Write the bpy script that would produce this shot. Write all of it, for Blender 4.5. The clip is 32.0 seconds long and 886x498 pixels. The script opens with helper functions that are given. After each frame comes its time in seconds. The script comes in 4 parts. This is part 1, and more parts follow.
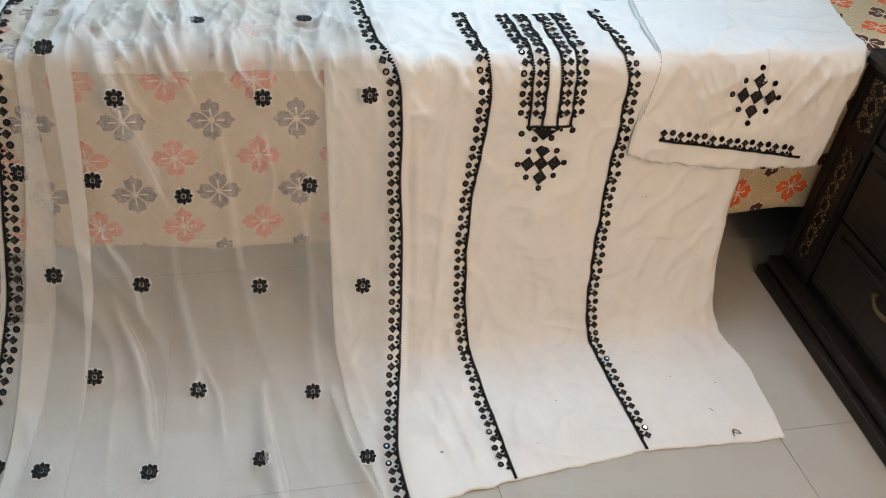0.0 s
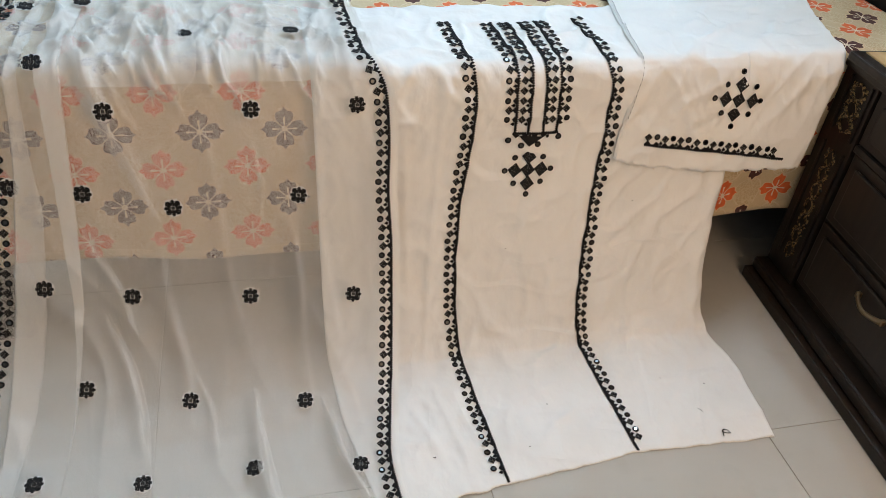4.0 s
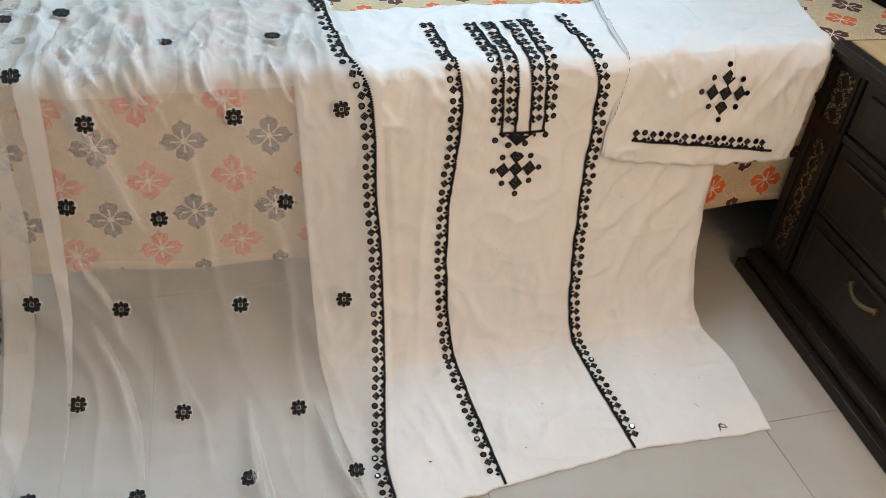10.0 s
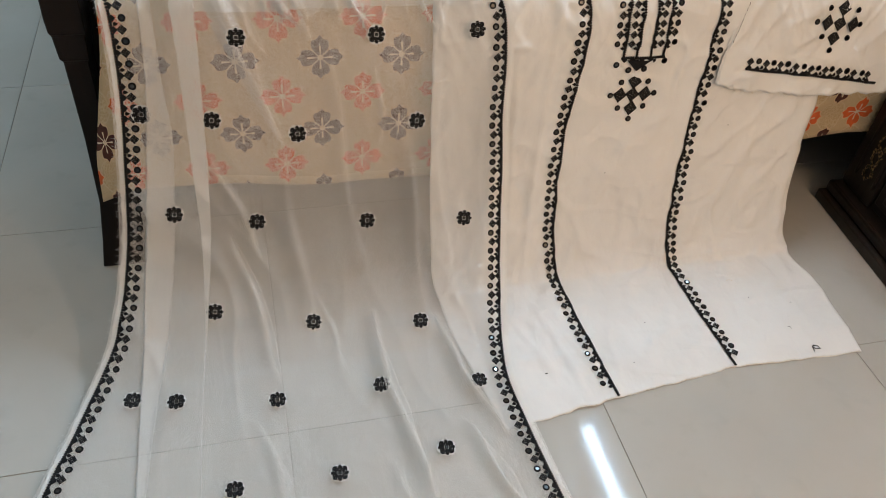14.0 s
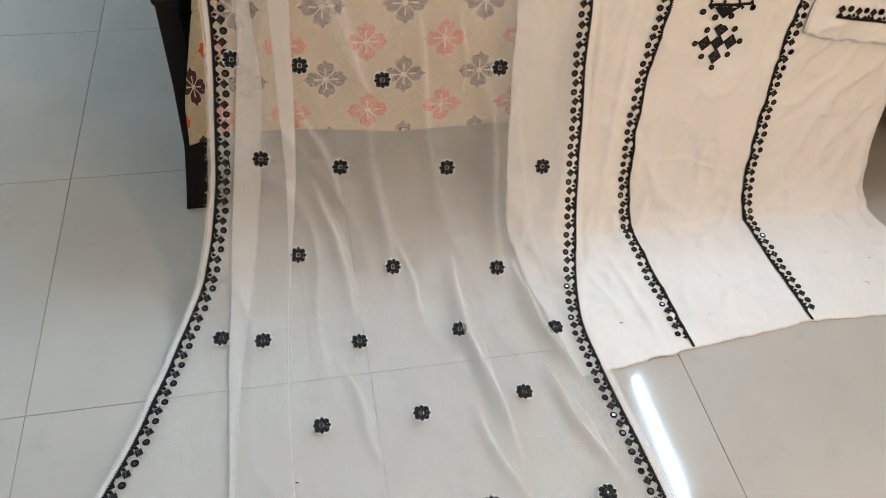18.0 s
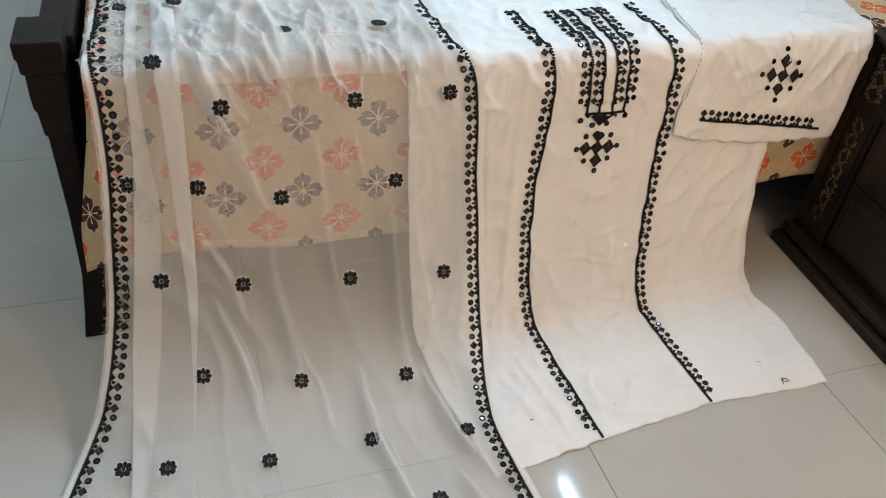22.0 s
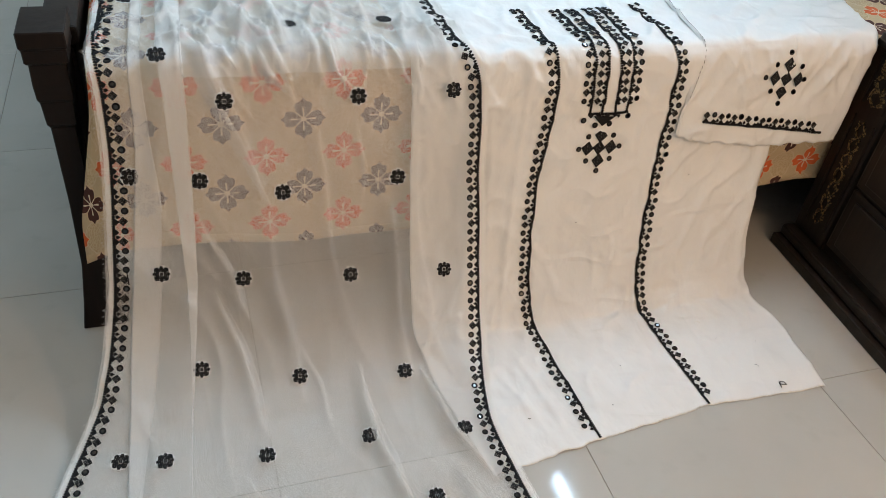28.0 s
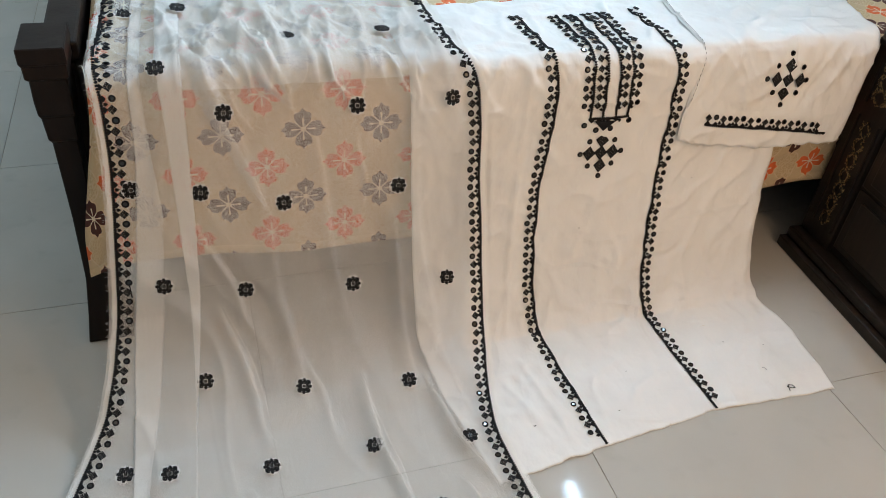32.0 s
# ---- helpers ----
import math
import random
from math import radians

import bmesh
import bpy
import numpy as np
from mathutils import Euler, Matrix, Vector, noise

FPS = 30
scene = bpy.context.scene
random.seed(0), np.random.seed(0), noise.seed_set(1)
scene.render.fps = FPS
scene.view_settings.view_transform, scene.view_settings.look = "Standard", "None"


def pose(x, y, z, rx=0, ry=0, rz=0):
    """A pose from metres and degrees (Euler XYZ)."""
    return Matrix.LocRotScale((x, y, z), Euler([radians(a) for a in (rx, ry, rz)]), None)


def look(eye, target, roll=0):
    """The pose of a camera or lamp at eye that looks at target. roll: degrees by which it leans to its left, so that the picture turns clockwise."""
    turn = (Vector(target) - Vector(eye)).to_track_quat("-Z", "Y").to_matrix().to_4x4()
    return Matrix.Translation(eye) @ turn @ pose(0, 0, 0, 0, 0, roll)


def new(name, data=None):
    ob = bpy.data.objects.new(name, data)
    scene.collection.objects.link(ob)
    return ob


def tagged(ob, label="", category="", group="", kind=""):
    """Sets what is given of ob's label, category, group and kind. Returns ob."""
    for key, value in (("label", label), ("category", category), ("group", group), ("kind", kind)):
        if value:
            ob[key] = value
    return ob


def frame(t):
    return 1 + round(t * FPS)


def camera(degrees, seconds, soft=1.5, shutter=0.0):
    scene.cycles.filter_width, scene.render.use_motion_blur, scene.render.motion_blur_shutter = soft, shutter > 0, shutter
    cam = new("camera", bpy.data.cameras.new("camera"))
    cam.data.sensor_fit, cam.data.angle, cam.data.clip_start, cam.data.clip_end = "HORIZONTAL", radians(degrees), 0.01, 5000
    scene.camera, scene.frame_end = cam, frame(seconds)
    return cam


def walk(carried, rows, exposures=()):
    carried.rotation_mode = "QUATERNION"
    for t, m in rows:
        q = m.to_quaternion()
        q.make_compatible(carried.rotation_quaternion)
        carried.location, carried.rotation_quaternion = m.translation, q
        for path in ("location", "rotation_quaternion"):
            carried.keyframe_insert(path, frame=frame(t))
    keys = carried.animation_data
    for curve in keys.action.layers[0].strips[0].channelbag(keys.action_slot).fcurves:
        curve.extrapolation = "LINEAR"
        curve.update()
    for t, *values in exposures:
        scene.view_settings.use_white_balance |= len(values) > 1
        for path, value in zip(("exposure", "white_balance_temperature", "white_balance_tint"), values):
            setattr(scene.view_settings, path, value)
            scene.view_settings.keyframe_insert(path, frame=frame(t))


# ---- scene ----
# ---- camera ----
cam = camera(59.04, 32.0, soft=0.8)
# seconds, eye x y z, yaw, pitch, roll
PATH = [
    (0, -0.3729, -1.3054, 1.2200, -15.45, -38.22, 6.13),
    (0.5, -0.3749, -1.2986, 1.2238, -15.39, -38.44, 6.10),
    (1, -0.3759, -1.3027, 1.2245, -14.93, -38.17, 5.72),
    (1.5, -0.3759, -1.3094, 1.2246, -14.67, -37.95, 5.37),
    (2, -0.3715, -1.3093, 1.2229, -14.99, -37.99, 5.36),
    (2.5, -0.3716, -1.3118, 1.2205, -15.35, -37.89, 5.32),
    (3, -0.3722, -1.3115, 1.2236, -15.72, -38.02, 5.31),
    (3.5, -0.3718, -1.3166, 1.2233, -15.89, -37.75, 5.36),
    (4, -0.3737, -1.3163, 1.2264, -16.28, -37.59, 5.61),
    (4.5, -0.3676, -1.3148, 1.2329, -16.90, -37.13, 5.72),
    (6.5, -0.3621, -1.3066, 1.2296, -16.84, -37.08, 4.79),
    (7, -0.3609, -1.3064, 1.2294, -16.98, -37.24, 4.82),
    (7.5, -0.3600, -1.3104, 1.2306, -17.10, -37.07, 4.84),
    (8, -0.3615, -1.3098, 1.2301, -17.25, -37.18, 4.89),
    (8.5, -0.3601, -1.3076, 1.2260, -17.50, -37.48, 4.94),
    (9, -0.3573, -1.3093, 1.2277, -17.54, -37.55, 4.77),
    (9.5, -0.3548, -1.3105, 1.2312, -17.35, -37.52, 4.49),
    (10, -0.3579, -1.3080, 1.2286, -16.59, -37.70, 4.08),
    (10.5, -0.3651, -1.3062, 1.2262, -14.80, -38.65, 3.47),
    (11, -0.3768, -1.3007, 1.2232, -12.16, -40.84, 3.53),
    (11.5, -0.3762, -1.2713, 1.2054, -9.01, -42.36, 4.24),
    (12, -0.4305, -1.2435, 1.1932, -9.10, -42.16, 4.33),
    (12.5, -0.5650, -1.2428, 1.2091, -13.48, -40.76, 3.70),
    (13, -0.6170, -1.2663, 1.2265, -16.78, -41.38, 4.49),
    (13.5, -0.6050, -1.2922, 1.2269, -17.62, -42.16, 5.90),
    (15.5, -0.6779, -1.2963, 1.2254, -19.10, -46.01, 7.63),
    (16, -0.6740, -1.3002, 1.2149, -18.79, -48.30, 7.09),
    (16.5, -0.6815, -1.2974, 1.2140, -18.38, -49.52, 6.70),
    (17, -0.6976, -1.2919, 1.2112, -15.99, -50.00, 5.75),
    (17.5, -0.7040, -1.2891, 1.2119, -13.91, -49.86, 5.01),
    (18, -0.6941, -1.2923, 1.2273, -14.48, -46.67, 4.96),
    (18.5, -0.6944, -1.3052, 1.2460, -16.16, -42.25, 5.65),
    (19, -0.6916, -1.3082, 1.2527, -16.82, -40.28, 5.93),
    (19.5, -0.6882, -1.3095, 1.2518, -17.10, -39.38, 5.83),
    (20, -0.6848, -1.3126, 1.2534, -17.67, -38.91, 5.71),
    (20.5, -0.6849, -1.3132, 1.2541, -19.39, -38.41, 6.09),
    (21, -0.6822, -1.3199, 1.2561, -20.86, -37.99, 6.33),
    (21.5, -0.6801, -1.3224, 1.2528, -21.47, -37.95, 6.31),
    (22, -0.6747, -1.3209, 1.2494, -21.52, -38.25, 6.00),
    (22.5, -0.6718, -1.3181, 1.2500, -21.34, -38.62, 5.54),
    (23, -0.6720, -1.3181, 1.2497, -21.16, -38.52, 5.34),
    (23.5, -0.6723, -1.3192, 1.2496, -20.33, -38.34, 5.04),
    (24, -0.6725, -1.3208, 1.2494, -20.35, -38.16, 5.07),
    (24.5, -0.6773, -1.3197, 1.2510, -21.26, -38.18, 5.79),
    (25, -0.6865, -1.3102, 1.2503, -22.39, -38.50, 6.69),
    (25.5, -0.6924, -1.3127, 1.2477, -22.83, -38.80, 7.17),
    (27.5, -0.6833, -1.3182, 1.2501, -21.91, -38.54, 7.30),
    (28, -0.6799, -1.3185, 1.2490, -21.74, -38.43, 7.13),
    (28.5, -0.6754, -1.3179, 1.2481, -21.33, -38.36, 6.81),
    (29, -0.6712, -1.3151, 1.2489, -21.32, -38.28, 6.74),
    (29.5, -0.6689, -1.3201, 1.2458, -21.46, -38.26, 6.72),
    (30, -0.6649, -1.3165, 1.2457, -21.36, -38.37, 6.66),
    (30.5, -0.6651, -1.3153, 1.2452, -20.87, -38.28, 6.27),
    (31, -0.6622, -1.3177, 1.2482, -20.56, -38.24, 5.80),
    (31.5, -0.6626, -1.3208, 1.2478, -20.61, -38.07, 5.57),
    (32, -0.6631, -1.3228, 1.2471, -20.67, -37.88, 5.49),
]


def aimed(x, y, z, yaw, pitch, roll):
    a, b = radians(yaw), radians(pitch)
    return look((x, y, z), (x - math.sin(a) * math.cos(b), y + math.cos(a) * math.cos(b), z + math.sin(b)), roll)


# the phone brightens its picture a little when it looks down at the floor
EXPOSURES = [(0.0, 0.13), (13.5, 0.13), (16.0, 0.15), (16.6, 0.26), (17.4, 0.36), (18.1, 0.38), (18.7, 0.18), (19.2, 0.13), (32.0, 0.15)]
walk(cam, [(t, aimed(*p)) for t, *p in PATH], EXPOSURES)

# ---- light ----
world = bpy.data.worlds.new("world")
scene.world = world
world.use_nodes = True
world.node_tree.nodes["Background"].inputs[0].default_value = (0.75, 0.85, 1.0, 1)
world.node_tree.nodes["Background"].inputs[1].default_value = 0.05
TUBE_POWER, BULB_POWER, COOL_FILL_POWER = 80.0, 50.0, 13.0


def lamp(name, kind, energy, colour, m):
    data = bpy.data.lights.new(name, kind)
    data.energy, data.color = energy, colour
    ob = new(name, data)
    ob.matrix_world = m
    return data


tube = lamp("tube_light_glow", "AREA", TUBE_POWER, (0.52, 0.755, 0.985), look((1.14, 0.64, 2.6), (0.14, 0.64, 2.62)))
tube.shape, tube.size, tube.size_y = "RECTANGLE", 0.75, 0.05
bulb = lamp("bulb_glow", "POINT", BULB_POWER, (1.0, 0.69, 0.455), pose(0.72, -2.00, 1.65))
bulb.shadow_soft_size = 0.10
# unseen cool fill, added to brighten the floor left of the bed
cool_fill = lamp("cool_fill_lamp", "AREA", COOL_FILL_POWER, (0.50, 0.80, 1.0), look((-2.68, 1.3, 1.55), (-1.3, 1.1, 0.4)))
cool_fill.shape, cool_fill.size, cool_fill.size_y = "RECTANGLE", 1.3, 1.2


# ---- materials ----
class Nodes:
    def __init__(self, name):
        self.mat = bpy.data.materials.new(name)
        self.mat.use_nodes = True
        self.tree = self.mat.node_tree
        self.n, self.l = self.tree.nodes, self.tree.links
        self.bsdf = self.n["Principled BSDF"]
        self.out = self.n["Material Output"]

    def add(self, kind, **values):
        node = self.n.new(kind)
        for key, value in values.items():
            node.inputs[key].default_value = value
        return node

    def link(self, a, b):
        self.l.new(a, b)

    def math(self, op, a, b=0.0, c=0.0):
        node = self.n.new("ShaderNodeMath")
        node.operation = op
        for i, v in enumerate((a, b, c)):
            if hasattr(v, "links"):
                self.l.new(v, node.inputs[i])
            else:
                node.inputs[i].default_value = v
        return node.outputs[0]

    def mix(self, fac, a, b):
        node = self.n.new("ShaderNodeMix")
        node.data_type = "RGBA"
        for i, v in ((0, fac), (6, a), (7, b)):
            if hasattr(v, "links"):
                self.l.new(v, node.inputs[i])
            else:
                node.inputs[i].default_value = v if i == 0 else (*v, 1)
        return node.outputs[2]

    def noise(self, scale, detail=3.0, coords="Object", stretch=None):
        tex = self.n.new("ShaderNodeTexCoord")
        node = self.add("ShaderNodeTexNoise", Scale=scale, Detail=detail)
        src = tex.outputs[coords]
        if stretch:
            m = self.add("ShaderNodeMapping", Scale=stretch)
            self.l.new(src, m.inputs[0])
            src = m.outputs[0]
        self.l.new(src, node.inputs["Vector"])
        return node.outputs[0]

    def ramp(self, fac, lo, hi):
        node = self.n.new("ShaderNodeMapRange")
        node.inputs[1].default_value, node.inputs[2].default_value = lo, hi
        self.l.new(fac, node.inputs[0])
        return node.outputs[0]

    def bump(self, height, strength, distance, after=None):
        node = self.add("ShaderNodeBump", Strength=strength, Distance=distance)
        self.l.new(height, node.inputs["Height"])
        if after is not None:
            self.l.new(after, node.inputs["Normal"])
        self.l.new(node.outputs[0], self.bsdf.inputs["Normal"])
        return node.outputs[0]

    def set(self, colour=None, rough=None, metal=None, **more):
        for key, v in (("Base Color", colour), ("Roughness", rough), ("Metallic", metal)):
            if v is None:
                continue
            if hasattr(v, "links"):
                self.l.new(v, self.bsdf.inputs[key])
            else:
                self.bsdf.inputs[key].default_value = (*v, 1) if key == "Base Color" else v
        for key, v in more.items():
            self.bsdf.inputs[key.replace("_", " ")].default_value = v
        return self


def cotton(name, colour):
    m = Nodes(name)
    tint = m.mix(m.ramp(m.noise(5.0), 0.35, 0.7), colour, tuple(c * 0.93 for c in colour))
    m.set(tint, 0.85, 0.0)
    weave = m.noise(900.0, 1.0)
    first = m.bump(weave, 0.25, 0.0006)
    second = m.bump(m.noise(34.0, 4.0, stretch=(1, 0.6, 0.6)), 0.50, 0.006, first)
    third = m.bump(m.noise(9.0, 3.0, stretch=(1, 0.7, 0.7)), 0.35, 0.02, second)
    # pressed creases, where the patches of a coarser pattern let them show
    for scale, wide, stretch in ((6.0, 0.055, (1, 0.45, 0.45)), (10.0, 0.065, (0.4, 1, 1))):
        line = m.math("SUBTRACT", 1.0, m.ramp(m.math("ABSOLUTE", m.math("SUBTRACT", m.noise(scale, 1.0, stretch=stretch), 0.5)), 0.0, wide))
        patch = m.ramp(m.noise(scale * 0.6, 1.0, stretch=stretch[::-1]), 0.42, 0.60)
        third = m.bump(m.math("MULTIPLY", line, patch), 0.50, 0.0038, third)
    return m.mat


COTTON = cotton("white_cotton", (0.79, 0.785, 0.765))
RAW_EDGE = cotton("tan_raw_edge", (0.74, 0.68, 0.58))


def chiffon(name, opaque):
    m = Nodes(name)
    m.set((0.84, 0.825, 0.795), 0.8)
    m.bump(m.noise(420.0, 2.0, stretch=(1, 0.12, 0.12)), 0.3, 0.0008)
    thin = m.add("ShaderNodeBsdfTranslucent", Color=(0.84, 0.825, 0.79, 1))
    body = m.n.new("ShaderNodeMixShader")
    body.inputs[0].default_value = 0.17
    m.link(m.bsdf.outputs[0], body.inputs[1])
    m.link(thin.outputs[0], body.inputs[2])
    clear = m.n.new("ShaderNodeBsdfTransparent")
    cover = m.n.new("ShaderNodeMixShader")
    # threads and the open gaps between them, a quarter of a millimetre wide, denser along some warp threads
    coords = m.n.new("ShaderNodeTexCoord")
    grid = m.n.new("ShaderNodeVectorMath")
    grid.operation = "SNAP"
    grid.inputs[1].default_value = (0.00025,) * 3
    m.link(coords.outputs["Object"], grid.inputs[0])
    cell = m.n.new("ShaderNodeTexWhiteNoise")
    m.link(grid.outputs[0], cell.inputs["Vector"])
    warp = m.math("MULTIPLY", m.math("SUBTRACT", m.noise(300.0, 2.0, stretch=(1, 0.03, 0.03)), 0.5), 0.20)
    m.link(m.math("LESS_THAN", cell.outputs["Value"], m.math("ADD", warp, opaque)), cover.inputs[0])
    m.link(clear.outputs[0], cover.inputs[1])
    m.link(body.outputs[0], cover.inputs[2])
    m.link(cover.outputs[0], m.out.inputs[0])
    return m.mat


CHIFFON = chiffon("sheer_chiffon", 0.42)
HEM = chiffon("folded_chiffon", 0.74)
VEIL = chiffon("under_chiffon", 0.56)
GATHER = chiffon("gathered_chiffon", 0.20)
CREASE = chiffon("creased_chiffon", 0.34)


def thread():
    m = Nodes("black_thread")
    m.set(m.mix(m.noise(600.0), (0.003, 0.003, 0.004), (0.013, 0.013, 0.015)), 0.8, Specular_IOR_Level=0.25)
    m.bump(m.noise(1400.0, 1.0), 0.8, 0.0008)
    return m.mat


THREAD = thread()


def pierced_thread():
    """Satin stitch with pinholes of the white cloth between the stitches."""
    m = Nodes("pierced_black_thread")
    m.set(m.mix(m.ramp(m.noise(520.0, 1.0), 0.62, 0.70), (0.006, 0.006, 0.007), (0.24, 0.23, 0.22)), 0.8, Specular_IOR_Level=0.25)
    m.bump(m.noise(1100.0, 1.0), 0.8, 0.0008)
    return m.mat


PIERCED = pierced_thread()
MIRROR = Nodes("mirror_glass").set((0.10, 0.10, 0.10), 0.08, 1.0).mat


def wood(name, a, b, rough, along=(1, 1, 0.08), sheen=0.28):
    m = Nodes(name)
    grain = m.noise(60.0, 5.0, stretch=along)
    m.set(m.mix(m.ramp(grain, 0.3, 0.7), a, b), m.math("ADD", m.math("MULTIPLY", m.noise(14.0), 0.2), rough))
    m.bump(grain, 0.25, 0.0015)
    m.set(Specular_IOR_Level=sheen)
    return m.mat


DARK_WOOD = wood("dark_polished_wood", (0.014, 0.0108, 0.0088), (0.026, 0.0180, 0.0138), 0.26)
BED_WOOD = wood("dark_stained_bed_wood", (0.0085, 0.0055, 0.0045), (0.014, 0.0085, 0.0065), 0.34, sheen=0.16)
TAN_WOOD = wood("honey_wood_top", (0.50, 0.32, 0.15), (0.62, 0.43, 0.22), 0.3, (1, 0.1, 1))


def gilt():
    m = Nodes("worn_gilt")
    m.set(m.mix(m.ramp(m.noise(160.0), 0.45, 0.62), (0.035, 0.026, 0.016), (0.36, 0.235, 0.10)), 0.45, 0.45)
    return m.mat


GILT = gilt()
BRASS = Nodes("aged_brass").set((0.15, 0.105, 0.055), 0.42, 0.6).mat


def tile():
    m = Nodes("cream_floor_tile")
    cloud = m.mix(m.ramp(m.noise(3.0, 6.0, "Object"), 0.35, 0.7), (0.49, 0.47, 0.425), (0.43, 0.412, 0.37))
    cloud = m.mix(m.math("MULTIPLY", m.ramp(m.noise(14.0, 8.0, "Object"), 0.58, 0.75), 0.35), cloud, (0.36, 0.34, 0.30))
    info = m.n.new("ShaderNodeObjectInfo")
    m.set(m.mix(m.math("MULTIPLY", info.outputs["Random"], 0.25), cloud, (0.42, 0.405, 0.37)),
          m.math("ADD", m.math("MULTIPLY", m.noise(7.0, 4.0), 0.05), 0.05), Specular_IOR_Level=0.10)
    m.bump(m.noise(4.0, 2.0), 0.05, 0.002)
    return m.mat


TILE = tile()
GROUT = Nodes("dark_grout").set((0.30, 0.265, 0.215), 0.9).mat


def plaster(name, colour):
    m = Nodes(name)
    m.set(m.mix(m.ramp(m.noise(1.7, 5.0), 0.3, 0.7), colour, tuple(c * 0.92 for c in colour)), 0.8)
    m.bump(m.noise(120.0, 3.0), 0.15, 0.001)
    return m.mat


WALL = plaster("painted_plaster", (0.56, 0.54, 0.50))
CEILING = plaster("white_ceiling_paint", (0.78, 0.77, 0.74))
PLASTIC = Nodes("white_plastic").set((0.75, 0.75, 0.73), 0.4).mat
TICKING = Nodes("mattress_ticking").set((0.42, 0.40, 0.37), 0.9).mat


def printed_sheet():
    """Cream cotton with a crackle ground and rows of four-petalled brown and orange flowers; uv in metres."""
    m = Nodes("printed_bedsheet")
    uv = m.n.new("ShaderNodeUVMap")
    xyz = m.n.new("ShaderNodeSeparateXYZ")
    m.link(uv.outputs[0], xyz.inputs[0])
    u, v = xyz.outputs[0], xyz.outputs[1]
    period = 0.1525

    def flower(u0, v0):
        a = m.math("SUBTRACT", m.math("FRACT", m.math("ADD", m.math("DIVIDE", m.math("SUBTRACT", u, u0), period), 100.5)), 0.5)
        b = m.math("SUBTRACT", m.math("FRACT", m.math("ADD", m.math("DIVIDE", m.math("SUBTRACT", v, v0), period), 100.5)), 0.5)
        r = m.math("MULTIPLY", m.math("SQRT", m.math("ADD", m.math("POWER", a, 2.0), m.math("POWER", b, 2.0))), period)
        ang = m.math("ARCTAN2", b, a)
        fold = m.math("ABSOLUTE", m.math("SUBTRACT", m.math("FRACT", m.math("ADD", m.math("DIVIDE", ang, math.pi / 2), 8.5)), 0.5))
        curve = m.n.new("ShaderNodeFloatCurve")
        line = curve.mapping.curves[0]
        line.points[0].location, line.points[1].location = (0.0, 0.98), (1.0, 0.34)
        for p in ((0.08, 0.89), (0.18, 0.82), (0.32, 0.79), (0.46, 0.81), (0.58, 0.78), (0.72, 0.68), (0.85, 0.54), (0.94, 0.44)):
            line.points.new(*p)
        curve.mapping.update()
        m.link(m.math("MULTIPLY", fold, 2.0), curve.inputs["Value"])
        edge = m.math("MULTIPLY", curve.outputs[0], 0.0455)
        petal = m.math("LESS_THAN", r, edge)
        halo = m.math("LESS_THAN", r, m.math("ADD", edge, 0.0035))
        # a drop-shaped slit down each petal, and pale gaps between the petals
        side = m.math("MULTIPLY", r, m.math("SINE", m.math("MULTIPLY", fold, math.pi / 2)))
        slit = m.math("MULTIPLY", m.math("LESS_THAN", side, m.math("ADD", 0.0003, m.math("MULTIPLY", r, 0.085))), m.math("LESS_THAN", r, 0.0235))
        across = m.math("MULTIPLY", r, m.math("SINE", m.math("MULTIPLY", m.math("SUBTRACT", 0.5, fold), math.pi / 2)))
        gap = m.math("LESS_THAN", across, 0.0011)
        ring = m.math("MULTIPLY", m.math("GREATER_THAN", r, 0.0032), m.math("LESS_THAN", r, 0.0055))
        light = m.math("MINIMUM", m.math("ADD", m.math("ADD", slit, gap), ring), 1.0)
        return petal, halo, light

    cells = m.add("ShaderNodeTexVoronoi", Scale=150.0)
    cells.feature = "DISTANCE_TO_EDGE"
    m.link(uv.outputs[0], cells.inputs["Vector"])
    crackle = m.ramp(cells.outputs["Distance"], 0.05, 0.15)
    # plain sandy ground, with crackled rounds between the flowers inside a pale outline
    def rounds(u0, v0):
        a = m.math("SUBTRACT", m.math("FRACT", m.math("ADD", m.math("DIVIDE", m.math("SUBTRACT", u, u0), period), 100.5)), 0.5)
        b = m.math("SUBTRACT", m.math("FRACT", m.math("ADD", m.math("DIVIDE", m.math("SUBTRACT", v, v0), period), 100.5)), 0.5)
        return m.math("MULTIPLY", m.math("SQRT", m.math("ADD", m.math("POWER", a, 2.0), m.math("POWER", b, 2.0))), period)

    near = m.math("MINIMUM", rounds(-0.472, 0.0765), rounds(-0.545, 0.0))
    inside = m.math("LESS_THAN", near, 0.036)
    rim = m.math("MULTIPLY", m.math("GREATER_THAN", near, 0.036), m.math("LESS_THAN", near, 0.0385))
    ground = m.mix(crackle, (0.60, 0.485, 0.315), (0.50, 0.375, 0.22))
    ground = m.mix(m.math("MULTIPLY", m.math("SUBTRACT", 1.0, inside), 0.75), ground, (0.56, 0.44, 0.275))
    ground = m.mix(m.math("MULTIPLY", rim, 0.55), ground, (0.68, 0.57, 0.41))
    pale = (0.72, 0.62, 0.48)
    blotch = m.noise(60.0, 3.0)
